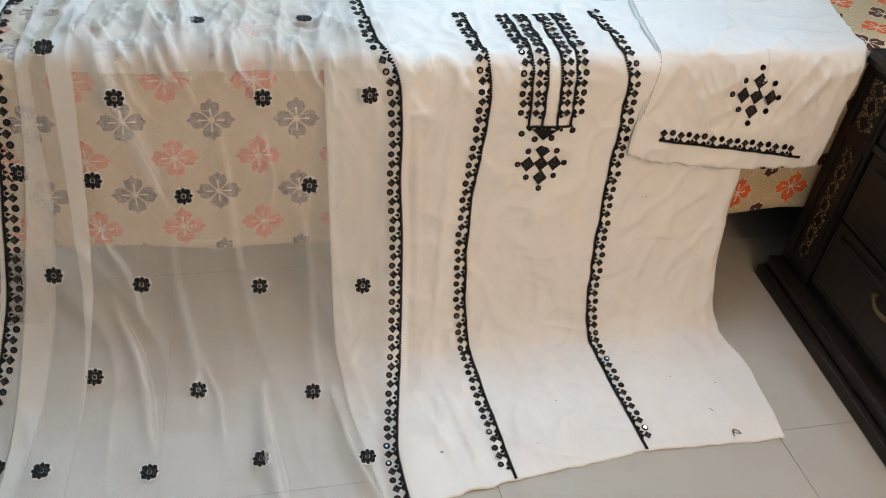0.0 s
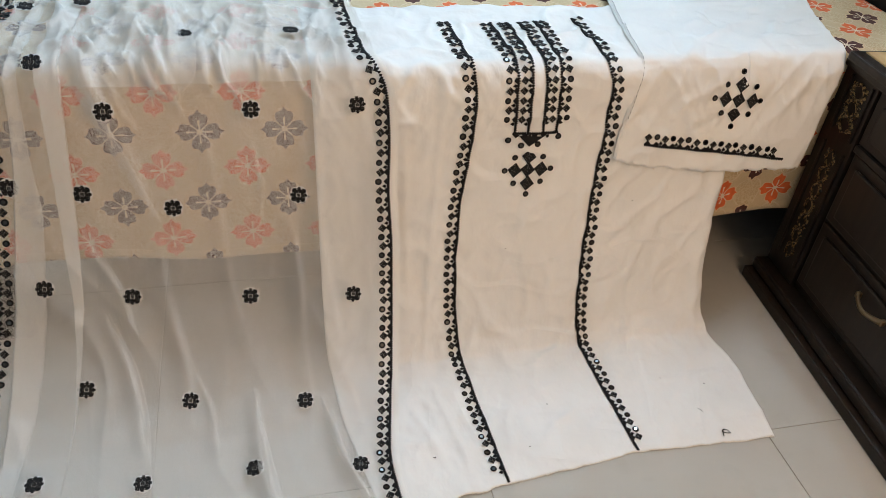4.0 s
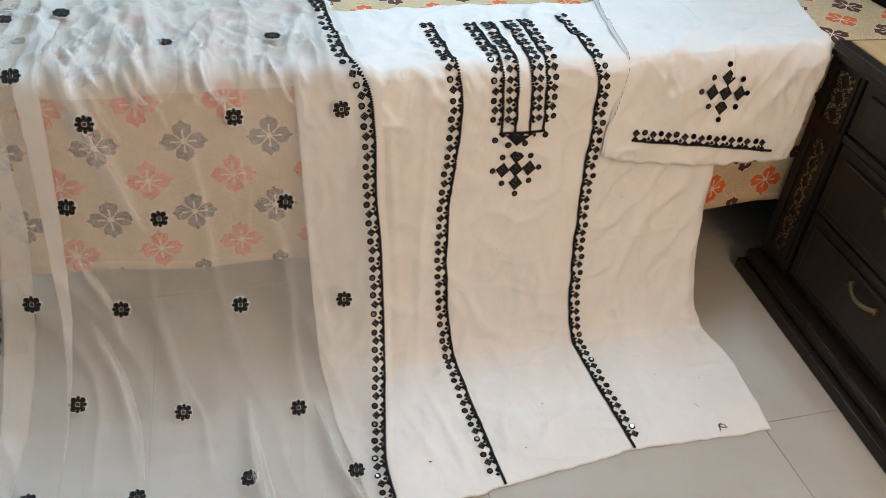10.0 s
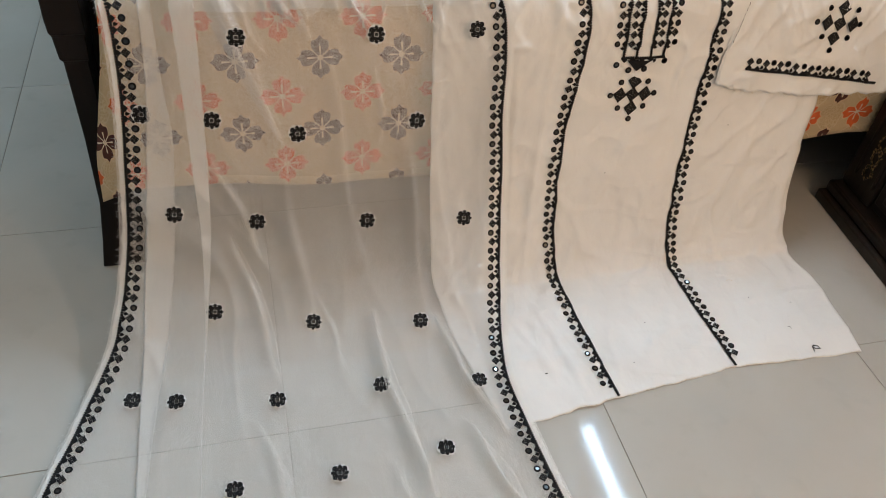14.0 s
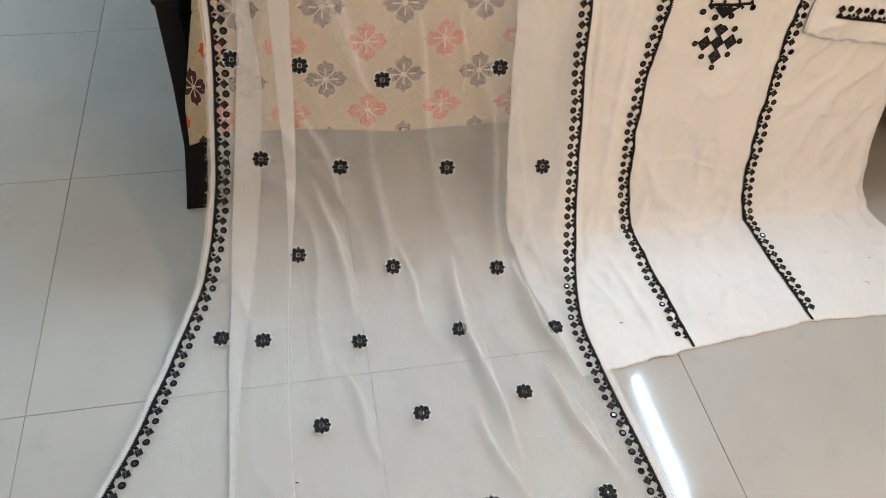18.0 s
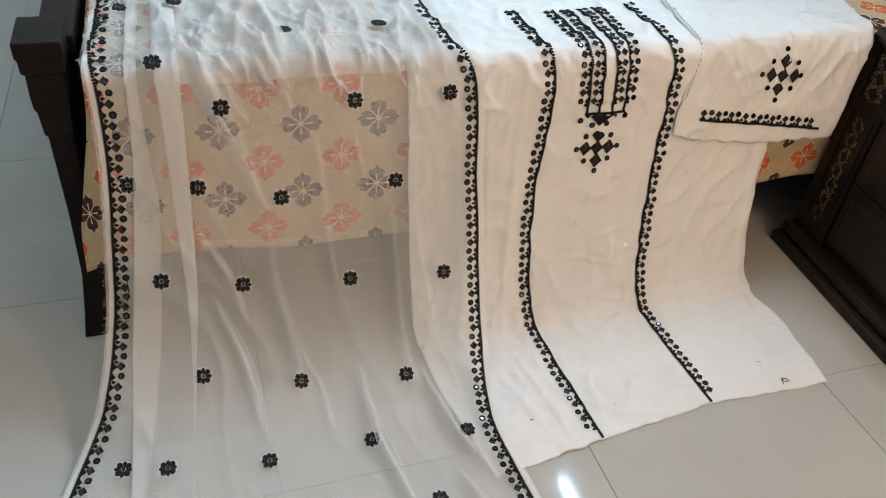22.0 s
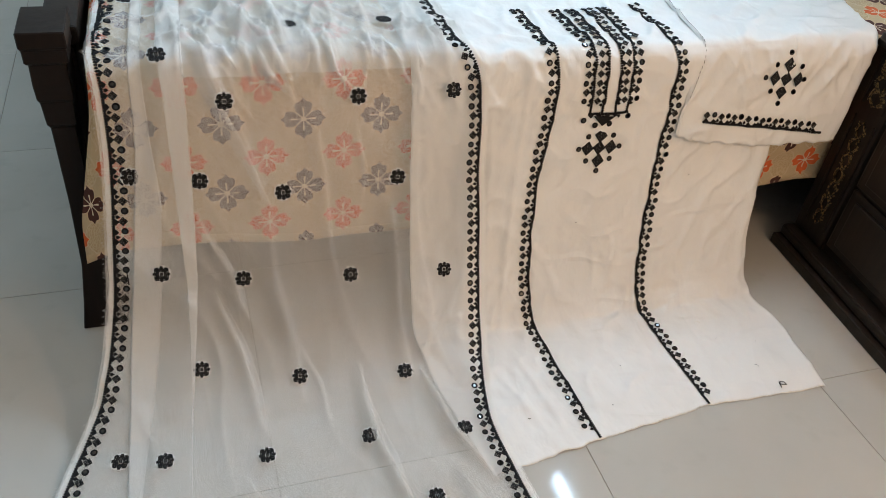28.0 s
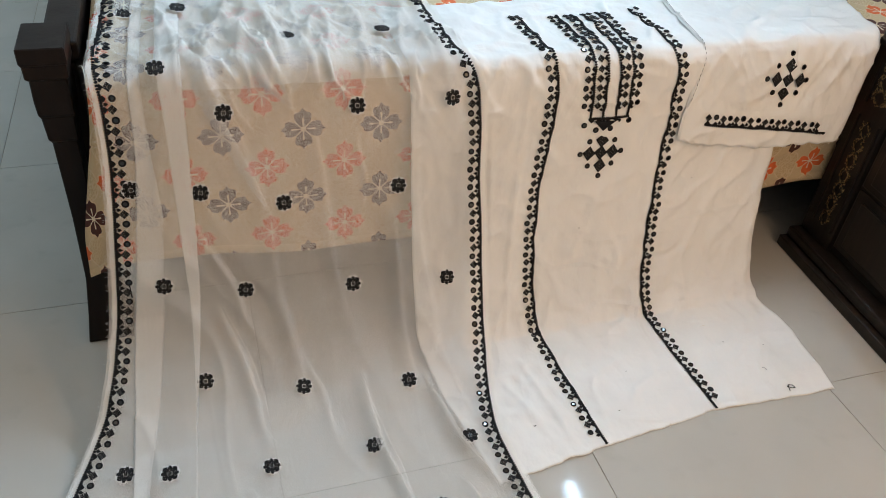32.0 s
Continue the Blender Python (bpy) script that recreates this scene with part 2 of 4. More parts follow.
    for u0, v0, ink in ((-0.472, 0.0, (0.066, 0.022, 0.017)), (-0.545, 0.0765, (0.60, 0.12, 0.035))):
        petal, halo, light = flower(u0, v0)
        ground = m.mix(halo, ground, (0.66, 0.50, 0.32))
        tone = m.mix(m.ramp(blotch, 0.35, 0.7), ink, tuple(min(1, c * 1.25) for c in ink))
        ground = m.mix(petal, ground, tone)
        ground = m.mix(m.math("MULTIPLY", light, petal), ground, pale)
    m.set(ground, 0.85)
    first = m.bump(m.noise(900.0, 1.0), 0.2, 0.0005)
    m.bump(m.noise(20.0, 4.0), 0.25, 0.006, first)
    return m.mat


SHEET = printed_sheet()


# ---- mesh helpers ----
def mesh_object(name, bm, material, parent=None, smooth=False):
    data = bpy.data.meshes.new(name)
    bm.to_mesh(data)
    bm.free()
    data.materials.append(material)
    if smooth:
        data.polygons.foreach_set("use_smooth", [True] * len(data.polygons))
    ob = new(name, data)
    ob.parent = parent
    return ob


def part(name, bm, material, parent, label="", smooth=False):
    ob = mesh_object(name, bm, material, parent, smooth)
    if label:
        tagged(ob, label)
    return ob


def thing(name, at, label, category, group=""):
    ob = new(name)
    ob.location = at
    return tagged(ob, label, category, group)


def box(x0, x1, y0, y1, z0, z1, bevel=0.0, bm=None):
    bm = bm or bmesh.new()
    made = bmesh.ops.create_cube(bm, size=1.0, matrix=Matrix.Translation(((x0 + x1) / 2, (y0 + y1) / 2, (z0 + z1) / 2)) @ Matrix.Diagonal((x1 - x0, y1 - y0, z1 - z0, 1)))
    if bevel:
        edges = {e for v in made["verts"] for e in v.link_edges}
        bmesh.ops.bevel(bm, geom=list(edges), offset=bevel, segments=2, profile=0.6, affect="EDGES")
    return bm


def prism(outline, depth, bm=None, m=Matrix()):
    """An outline in x, y raised by depth along z, closed."""
    bm = bm or bmesh.new()
    low = [bm.verts.new(m @ Vector((x, y, 0))) for x, y in outline]
    top = [bm.verts.new(m @ Vector((x, y, depth))) for x, y in outline]
    bm.faces.new(top)
    n = len(outline)
    for i in range(n):
        bm.faces.new((low[i], low[(i + 1) % n], top[(i + 1) % n], top[i]))
    return bm


def ring_mesh(r, thick, height, bm=None, n=14, m=Matrix()):
    bm = bm or bmesh.new()
    loops = []
    for i in range(n):
        a = 2 * math.pi * i / n
        loops.append([bm.verts.new(m @ Vector((math.cos(a) * q, math.sin(a) * q, h))) for q, h in ((r + thick, 0), (r + thick * 0.6, height), (r, height), (r - thick * 0.5, 0.0002))])
    for i in range(n):
        a, b = loops[i], loops[(i + 1) % n]
        for k in range(3):
            bm.faces.new((a[k], b[k], b[k + 1], a[k + 1]))
    return bm


def sweep_soft(values, sigma, step):
    """Gaussian smoothing of an evenly stepped table, its ends held."""
    n = max(1, int(3 * sigma / step))
    k = np.exp(-0.5 * (np.arange(-n, n + 1) * step / sigma) ** 2)
    k /= k.sum()
    v = np.concatenate([2 * values[0] - values[n:0:-1], values, 2 * values[-1] - values[-2:-n - 2:-1]])
    return np.convolve(v, k, "valid")


class Cloth:
    """A draped cloth: a profile in y, z that runs from the bed top over its edge to the ground, and columns across it.
    A column is (lift, x at every station of the profile)."""

    def __init__(self, profile, columns, folds=lambda x, s: 0.0, soft=0.012, xsoft=0.02):
        pts = np.array(profile, float)
        seg = np.hypot(*np.diff(pts, axis=0).T)
        self.knots = np.concatenate([[0], np.cumsum(seg)])
        self.step = 0.004
        self.s = np.arange(0, self.knots[-1] + self.step / 2, self.step)
        self.y = sweep_soft(np.interp(self.s, self.knots, pts[:, 0]), soft, self.step)
        self.z = sweep_soft(np.interp(self.s, self.knots, pts[:, 1]), soft, self.step)
        self.lift = [c[0] for c in columns]
        self.x = [sweep_soft(np.interp(self.s, self.knots, c[1]), xsoft, self.step) for c in columns]
        self.folds = folds

    def s_of_y(self, y):
        return float(np.interp(-y, -self.y, self.s))

    def x_at(self, c, s):
        i = min(int(c), len(self.x) - 2)
        f = c - i
        return float((1 - f) * np.interp(s, self.s, self.x[i]) + f * np.interp(s, self.s, self.x[i + 1]))

    def c_of_x(self, x, s, first=0):
        for i in range(first, len(self.x) - 1):
            a, b = (float(np.interp(s, self.s, self.x[k])) for k in (i, i + 1))
            if a <= x <= b:
                return i + (x - a) / (b - a)
        return float(len(self.x) - 1)

    def point(self, c, s, extra=0.0, folded=1.0):
        i = min(int(c), len(self.x) - 2)
        f = c - i
        x = self.x_at(c, s)
        f2 = f * f * (3 - 2 * f)
        lift = (1 - f2) * self.lift[i] + f2 * self.lift[i + 1]
        y, z = float(np.interp(s, self.s, self.y)), float(np.interp(s, self.s, self.z))
        ty = float(np.interp(s + 0.004, self.s, self.y) - np.interp(s - 0.004, self.s, self.y))
        tz = float(np.interp(s + 0.004, self.s, self.z) - np.interp(s - 0.004, self.s, self.z))
        q = math.hypot(ty, tz) or 1.0
        d = lift + extra + (self.folds(x, s) if folded else 0.004)
        return Vector((x, y + d * tz / q, z - d * ty / q))

    def frame_at(self, c, s, turn=0.0, extra=0.0):
        """Axes on the cloth: x across, y down the length, z out of it."""
        p = self.point(c, s, extra)
        dc = 0.02 if c < len(self.x) - 1.03 else -0.02
        flat = self.point(c, s, extra, 0)
        a = (self.point(c + dc, s, extra, 0) - flat) * (1 if dc > 0 else -1)
        t = self.point(c, s + 0.004, extra, 0) - self.point(c, s - 0.004, extra, 0)
        a = a.normalized() + (self.point(c + dc / 2, s, extra) - p).normalized() * (0.4 if dc > 0 else -0.4)
        t = t.normalized() + (self.point(c, s + 0.006, extra) - p).normalized() * 0.4
        n = a.cross(t)
        if n.length < 1e-9:
            n = Vector((0, -1, 0))
        n.normalize()
        t.normalize()
        if n.y > 0.2 or n.z < -0.5:
            n = -n
        a = t.cross(n)
        m = Matrix((a, t, n)).transposed().to_4x4()
        m.translation = p
        return m @ pose(0, 0, 0, 0, 0, turn)

    def mesh(self, name, material, counts, s0, s1, nv, thick=0.0, uv_origin=0.0):
        """counts: strips in each column; s0, s1: start and end of the length as functions of c."""
        cs = [i + k / n for i, n in enumerate(counts) for k in range(n)] + [float(len(counts))]
        bm = bmesh.new()
        layer = bm.loops.layers.uv.new("cloth")
        rows, coords = [], {}
        for c in cs:
            a, b = s0(c), s1(c)
            col = []
            for j in range(nv + 1):
                s = a + (b - a) * j / nv
                v = bm.verts.new(self.point(c, s))
                xu = self.x_at(c, s)
                coords[v] = (xu - 0.8 * max(0.0, -0.80 - xu), s - uv_origin)
                col.append(v)
            rows.append(col)
        for i in range(len(cs) - 1):
            for j in range(nv):
                face = bm.faces.new((rows[i][j], rows[i][j + 1], rows[i + 1][j + 1], rows[i + 1][j]))
                for loop in face.loops:
                    loop[layer].uv = coords[loop.vert]
        ob = mesh_object(name, bm, material, None, True)
        if thick:
            mod = ob.modifiers.new("thickness", "SOLIDIFY")
            mod.thickness, mod.offset = thick, -1.0
        return ob


def ripple(x, s, seed, scale=1.0):
    return scale * (0.0035 * noise.noise(Vector((x * 9, s * 4, seed))) + 0.0012 * noise.noise(Vector((x * 30, s * 14, seed + 7))))


def wrinkle(x, s, seed):
    """Shallow criss-cross creases of washed cotton."""
    a = 1 - abs(noise.noise(Vector((x * 13 + s * 5, s * 9 - x * 4, seed))))
    b = 1 - abs(noise.noise(Vector((x * 7 - s * 6, s * 12 + x * 5, seed + 3))))
    return 0.0030 * max(0.0, a - 0.72) / 0.28 + 0.0026 * max(0.0, b - 0.75) / 0.25 + 0.0010 * noise.noise(Vector((x * 26, s * 22, seed)))


def edge_creases(x, s, s0, seed):
    """Short creases that run down from the bed's edge, where the cloth bends over it."""
    near = math.exp(-((s - s0 - 0.05) / (0.075 if s > s0 else 0.05)) ** 2)
    if near < 0.03:
        return 0.0
    a = max(0.0, 1 - 2.6 * abs(noise.noise(Vector((x * 15 + (s - s0) * 9, s * 4, seed)))))
    b = max(0.0, 1 - 2.6 * abs(noise.noise(Vector((x * 26 - (s - s0) * 16, s * 7, seed + 5)))))
    return near * (0.0055 * a * a + 0.0032 * b * b)


def ridge(x, s, x0, s0, x1, s1, amp, width):
    """A fold that runs from (x0, s0) to (x1, s1) on the cloth and fades at its ends."""
    f = (s - s0) / (s1 - s0)
    if f <= 0 or f >= 1:
        return 0.0
    d = (x - (x0 + (x1 - x0) * f)) / width
    if abs(d) > 3:
        return 0.0
    return amp * math.exp(-d * d) * math.sin(math.pi * f) ** 0.6


def pleat(x, s, x0, s0, x1, s1, amp, width):
    """A soft fold that leans over: gentle on one flank, steep on the other."""
    f = (s - s0) / (s1 - s0)
    if f <= 0 or f >= 1:
        return 0.0
    d = (x - (x0 + (x1 - x0) * f) - 0.006 * math.sin(f * 7 + x0 * 40)) / width
    d *= 0.45 if d < 0 else 1.3
    if abs(d) > 3:
        return 0.0
    return amp * math.exp(-d * d) * math.sin(math.pi * f) ** 0.6


# ---- room ----
def room():
    x0, x1, y0, y1, h = -2.7, 1.24, -2.7, 2.5, 2.9
    # the west wall's opening is added, to hold the fill lamp
    bm = box(x0 - 0.12, x0, y0, 0.6, -0.05, h)
    box(x0 - 0.12, x0, 2.0, y1, -0.05, h, 0, bm)
    box(x0 - 0.12, x0, 0.6, 2.0, -0.05, 0.9, 0, bm)
    box(x0 - 0.12, x0, 0.6, 2.0, 2.2, h, 0, bm)
    tagged(mesh_object("wall_west", bm, WALL), "plain cream painted plaster wall with an added opening for the fill lamp", "wall", kind="structure")
    # an invented window frame round the fill lamp, out of view
    win = tagged(new("added_window"), "unseen white framed window, added round the cool fill lamp", "window", kind="structure")
    win.matrix_world = pose(x0 - 0.06, 1.3, 1.55, 0, 0, 90)
    for n, b in (("frame_side", (-0.70, -0.66, -0.03, 0.03, -0.65, 0.65)), ("frame_side", (0.66, 0.70, -0.03, 0.03, -0.65, 0.65)),
                 ("frame_rail", (-0.658, 0.658, -0.03, 0.03, -0.65, -0.61)), ("frame_rail", (-0.658, 0.658, -0.03, 0.03, 0.61, 0.65))):
        part(n, box(*b, 0.004), PLASTIC, win)
    for name, b in (("wall_south", (x0 - 0.12, x1 + 0.12, y0 - 0.12, y0)), ("wall_north", (x0 - 0.12, x1 + 0.12, y1, y1 + 0.12)), ("wall_east", (x1, x1 + 0.12, y0, y1))):
        tagged(mesh_object(name, box(*b, -0.05, h), WALL), "plain cream painted plaster wall", "wall", kind="structure")
    tagged(mesh_object("ceiling", box(x0 - 0.12, x1 + 0.12, y0 - 0.12, y1 + 0.12, h, h + 0.1), CEILING), "plain white painted ceiling", "ceiling", kind="structure")
    floor = mesh_object("floor", box(x0 - 0.12, x1 + 0.12, y0 - 0.12, y1 + 0.12, -0.1, -0.0016), GROUT)
    tagged(floor, "glossy cream vitrified tile floor with thin dark joints", "floor", kind="structure")
    # tiles: 0.60 by 0.62, joints 2.5 mm
    bm = box(-0.2993, 0.2993, -0.3093, 0.3093, -0.012, 0.0, 0.0012)
    data = bpy.data.meshes.new("tile")
    bm.to_mesh(data)
    bm.free()
    data.materials.append(TILE)
    for i in range(-5, 3):
        for j in range(-4, 6):
            ob = new("tile", data)
            ob.parent = floor
            ob.location = (0.3 + 0.6 * i, -0.465 + 0.31 + 0.62 * j, 0)
            ob.rotation_euler = (0, 0, math.pi * ((i * 7 + j * 3) % 2))


room()


# ---- bed ----
def turned(outline, cx, cy, depth_ratio=1.0, bm=None):
    """A square post whose half width follows outline, a list of (half width, z)."""
    bm = bm or bmesh.new()
    loops = []
    for w, z in outline:
        d = w * depth_ratio
        loops.append([bm.verts.new((cx + a * w, cy + b * d, z)) for a, b in ((-1, -1), (1, -1), (1, 1), (-1, 1))])
    for a, b in zip(loops, loops[1:]):
        for k in range(4):
            bm.faces.new((a[k], a[(k + 1) % 4], b[(k + 1) % 4], b[k]))
    bm.faces.new(loops[0][::-1])
    bm.faces.new(loops[-1])
    bmesh.ops.bevel(bm, geom=bm.edges[:], offset=0.002, segments=1, affect="EDGES")
    return bm


def build_bed():
    bed = thing("bed", (0.1, 0.9, 0), "dark polished wooden bed with stepped square foot posts", "bed")
    bed_at = Matrix.Translation((-0.1, -0.9, 0))

    def put(name, bm, mat, label="", smooth=False):
        bm.transform(bed_at)
        return part(name, bm, mat, bed, label, smooth)

    put("mattress", box(-0.83, 1.13, 0.05, 1.78, 0.34, 0.592, 0.025), TICKING)
    # out-of-sight panels, added to block light and keep the bed's underside dark
    put("unseen_side_panel", box(-0.85, 1.15, 0.32, 0.345, 0.0, 0.313, 0.004), BED_WOOD)
    put("unseen_side_panel", box(-0.85, 1.15, 1.70, 1.725, 0.0, 0.313, 0.004), BED_WOOD)
    put("slat_base", box(-0.84, 1.14, 0.06, 1.76, 0.315, 0.337, 0.002), BED_WOOD)
    # foot posts: square cap, collar, carved bulge, shaft and a small block foot
    shape = [(0.045, 0.0), (0.036, 0.06), (0.025, 0.15), (0.021, 0.30), (0.021, 0.47), (0.025, 0.478), (0.027, 0.525), (0.030, 0.532),
             (0.031, 0.56), (0.030, 0.60), (0.035, 0.604), (0.035, 0.628), (0.038, 0.634), (0.038, 0.662)]
    for y in (0.088, 1.72):
        put("foot_post", turned(shape, -0.898, y, 1.5), BED_WOOD, "stepped dark wooden foot post with a flat square cap")
    put("footboard", box(-0.905, -0.862, 0.14, 1.67, 0.14, 0.585, 0.006), BED_WOOD)
    put("footboard_rail", box(-0.915, -0.852, 0.14, 1.67, 0.588, 0.625, 0.006), BED_WOOD)
    put("headboard", box(1.155, 1.225, 0.03, 1.78, 0.0, 1.05, 0.01), BED_WOOD)
    return bed


build_bed()


# ---- bedside cabinet ----
def scroll_relief(y0, y1, z0, z1, turns, bm):
    """Raised leaf scrolls that fill an upright strip in the y, z plane; x points out of it to -x."""
    rng = random.Random(int(z0 * 1000) + 5)
    w, h = y1 - y0, z1 - z0
    # two stems that cross again and again, with leaves and curled tips on their outer sides
    for phase in (0.0, math.pi):
        stem = [((math.sin(phase + turns * math.pi * k / 48) * 0.30 + 0.5) * w + y0, z0 + h * k / 48) for k in range(49)]
        for (ya, za), (yb, zb) in zip(stem, stem[1:]):
            d = Vector((0, yb - ya, zb - za))
            n = Vector((0, -d.z, d.y)).normalized() * 0.0016
            quad = [Vector((0, ya, za)) - n, Vector((0, yb, zb)) - n, Vector((0, yb, zb)) + n, Vector((0, ya, za)) + n]
            low = [bm.verts.new(q) for q in quad]
            top = [bm.verts.new(q + Vector((-0.004, 0, 0))) for q in quad]
            bm.faces.new(top)
            for k in range(4):
                bm.faces.new((low[k], low[(k + 1) % 4], top[(k + 1) % 4], top[k]))
        for k in range(1, 48):
            ya, za = stem[k]
            out = 1 if ya > y0 + w / 2 else -1
            for _ in range(2):
                ang = rng.uniform(-1.25, 1.25)
                ln, wd = rng.uniform(0.007, 0.014), rng.uniform(0.0022, 0.0036)
                axis = Vector((0, out * math.cos(ang), math.sin(ang)))
                over = Vector((0, -axis.z, axis.y))
                base = Vector((0, ya, za))
                curl = over * ln * rng.uniform(-0.35, 0.35)
                ring = [base, base + axis * ln * 0.4 + over * wd, base + axis * ln + curl, base + axis * ln * 0.5 - over * wd]
                if any(not (y0 <= p.y <= y1 and z0 <= p.z <= z1) for p in ring):
                    continue
                vs = [bm.verts.new(p) for p in ring]
                tip = bm.verts.new(base + axis * ln * 0.45 + Vector((-rng.uniform(0.003, 0.006), 0, 0)))
                for a, b in zip(vs, vs[1:] + vs[:1]):
                    bm.faces.new((a, b, tip))
    return bm


def build_cabinet():
    """Its front faces -x."""
    cab = thing("bedside_cabinet", (1.008, -0.345, 0), "dark wooden bedside cabinet with drawers and gilt carved strips", "cabinet")
    back = Matrix.Translation((-1.0, 0.34, 0))

    def put(name, bm, mat, label="", parent=None, smooth=False):
        bm.transform(back)
        return part(name, bm, mat, parent or cab, label, smooth)

    cab.rotation_euler = (0, 0, radians(-4.3))
    f, e = 0.835, 1.19          # body front and back
    y0, y1 = -0.66, 0.0
    put("plinth", box(0.787, e, -0.71, 0.006, 0.0, 0.03, 0.004), DARK_WOOD)
    put("plinth_moulding", box(0.803, e, -0.695, 0.003, 0.031, 0.062, 0.008), DARK_WOOD)
    put("body", box(f + 0.012, e, y0, y1, 0.063, 0.592, 0.003), DARK_WOOD)
    put("top_moulding", box(0.822, e, -0.672, -0.006, 0.588, 0.606, 0.005), DARK_WOOD)
    put("top_edge", box(0.810, e, -0.684, -0.022, 0.6065, 0.626, 0.005), DARK_WOOD)
    put("top_board", box(0.838, e - 0.01, -0.655, -0.036, 0.62, 0.629, 0.001), TAN_WOOD, "honey-coloured polished wood top")
    for a, b in ((-0.119, -0.002), (-0.658, -0.541)):
        put("pilaster", box(f, f + 0.02, a, b, 0.064, 0.586, 0.003), DARK_WOOD)
        for z0, z1 in ((0.452, 0.578), (0.108, 0.42)):
            for ya in (a + 0.010, b - 0.034):
                put("pilaster_frame", box(f - 0.005, f + 0.001, ya, ya + 0.006, z0, z1, 0.001), DARK_WOOD)
            bm = scroll_relief(a + (0.018 if z0 > 0.3 else 0.029), b - (0.036 if z0 > 0.3 else 0.047), z0 + 0.006, z1 - 0.006, 3 if z0 > 0.3 else 7, bmesh.new())
            bm.transform(Matrix.Translation((f - 0.0005, 0, 0)))
            put("carved_scroll", bm, GILT, "worn gilt leaf scroll carving")
    put("frieze", box(f + 0.004, f + 0.03, -0.536, -0.124, 0.462, 0.582, 0.003), DARK_WOOD)
    put("frieze_panel", box(f - 0.004, f + 0.01, -0.51, -0.15, 0.482, 0.562, 0.006), DARK_WOOD)
    put("rail", box(f - 0.002, f + 0.03, -0.536, -0.124, 0.442, 0.459, 0.004), DARK_WOOD)
    for z0, z1, hz in ((0.27, 0.438, 0.402), (0.085, 0.262, 0.212)):
        drawer = put("drawer_front", box(f + 0.004, f + 0.03, -0.534, -0.126, z0, z1, 0.005), DARK_WOOD)
        bm = box(f - 0.004, f + 0.006, -0.505, -0.155, z0 + 0.022, z1 - 0.022, 0.005)
        bm.transform(back)
        part("drawer_panel", bm, DARK_WOOD, drawer)
        # arched pull: two feet and a bow
        bm = bmesh.new()
        n, sec = 12, 6
        loops = []
        for k in range(n + 1):
            q = k / n
            y = -0.322 - 0.088 * q
            out = 0.006 + 0.014 * math.sin(math.pi * q)
            r = 0.0036 + 0.0015 * abs(2 * q - 1)
            loops.append([bm.verts.new((f - 0.004 - out + r * math.cos(2 * math.pi * i / sec), y, hz - 0.006 * math.sin(math.pi * q) + 1.5 * r * math.sin(2 * math.pi * i / sec))) for i in range(sec)])
        for a, b in zip(loops, loops[1:]):
            for i in range(sec):
                bm.faces.new((a[i], b[i], b[(i + 1) % sec], a[(i + 1) % sec]))
        bm.faces.new(loops[0])
        bm.faces.new(loops[-1][::-1])
        for y in (-0.323, -0.409):
            box(f - 0.014, f - 0.002, y - 0.005, y + 0.005, hz - 0.007, hz + 0.007, 0.002, bm)
        bm.transform(back)
        part("handle", bm, BRASS, drawer, "aged brass bow handle", True)


build_cabinet()


# ---- lamps that light the room ----
def build_lamps():
    tl = thing("tube_light", (1.2, 0.64, 2.62), "white wall-mounted fluorescent tube light", "light")
    part("housing", box(-0.03, 0.035, -0.42, 0.42, -0.02, 0.04, 0.006), PLASTIC, tl)
    for s in (-1, 1):
        part("end_cap", box(-0.075, -0.028, s * 0.40 - 0.015, s * 0.40 + 0.015, -0.025, 0.022, 0.004), PLASTIC, tl)
    cl = thing("ceiling_lamp", (0.72, -2.00, 2.9), "small round white ceiling lamp base with a warm bulb", "lamp")
    bm = bmesh.new()
    bmesh.ops.create_cone(bm, cap_ends=True, segments=24, radius1=0.05, radius2=0.08, depth=0.06, matrix=Matrix.Translation((0, 0, -0.03)))
    part("base", bm, PLASTIC, cl)
    bm = bmesh.new()
    bmesh.ops.create_cone(bm, cap_ends=True, segments=12, radius1=0.008, radius2=0.008, depth=1.02, matrix=Matrix.Translation((0, 0, -0.57)))
    part("stem", bm, PLASTIC, cl)


build_lamps()

# ---- bedsheet ----
SHEET_PROFILE = [(1.79, 0.60), (0.045, 0.60), (0.015, 0.588), (0.004, 0.56), (-0.001, 0.5), (-0.005, 0.3), (-0.010, 0.14)]


def sheet_folds(x, s):
    hang = max(0.0, min(1.0, (s - 1.8) / 0.3))
    slack = hang * max(0.0, min(1.0, (x - 0.56) / 0.08)) * 0.008 * max(0.0, 1 - 2.2 * abs(noise.noise(Vector((x * 9 + s * 8, s * 15 - x * 4, 33)))))
    return 0.002 + slack + ripple(x, s, 3.0, 0.5) + hang * 0.0022 * math.sin(x * 17 + 1.2 * math.sin(s * 5)) * (x < 0.6) - hang * min(0.036, 0.12 * max(0.0, x - 0.52))


bedsheet = Cloth(SHEET_PROFILE, [(0.0, [-0.84, -0.84, -0.838, -0.838, -0.848, -0.895, -0.905]), (0.0, [1.14] * 7)], sheet_folds)


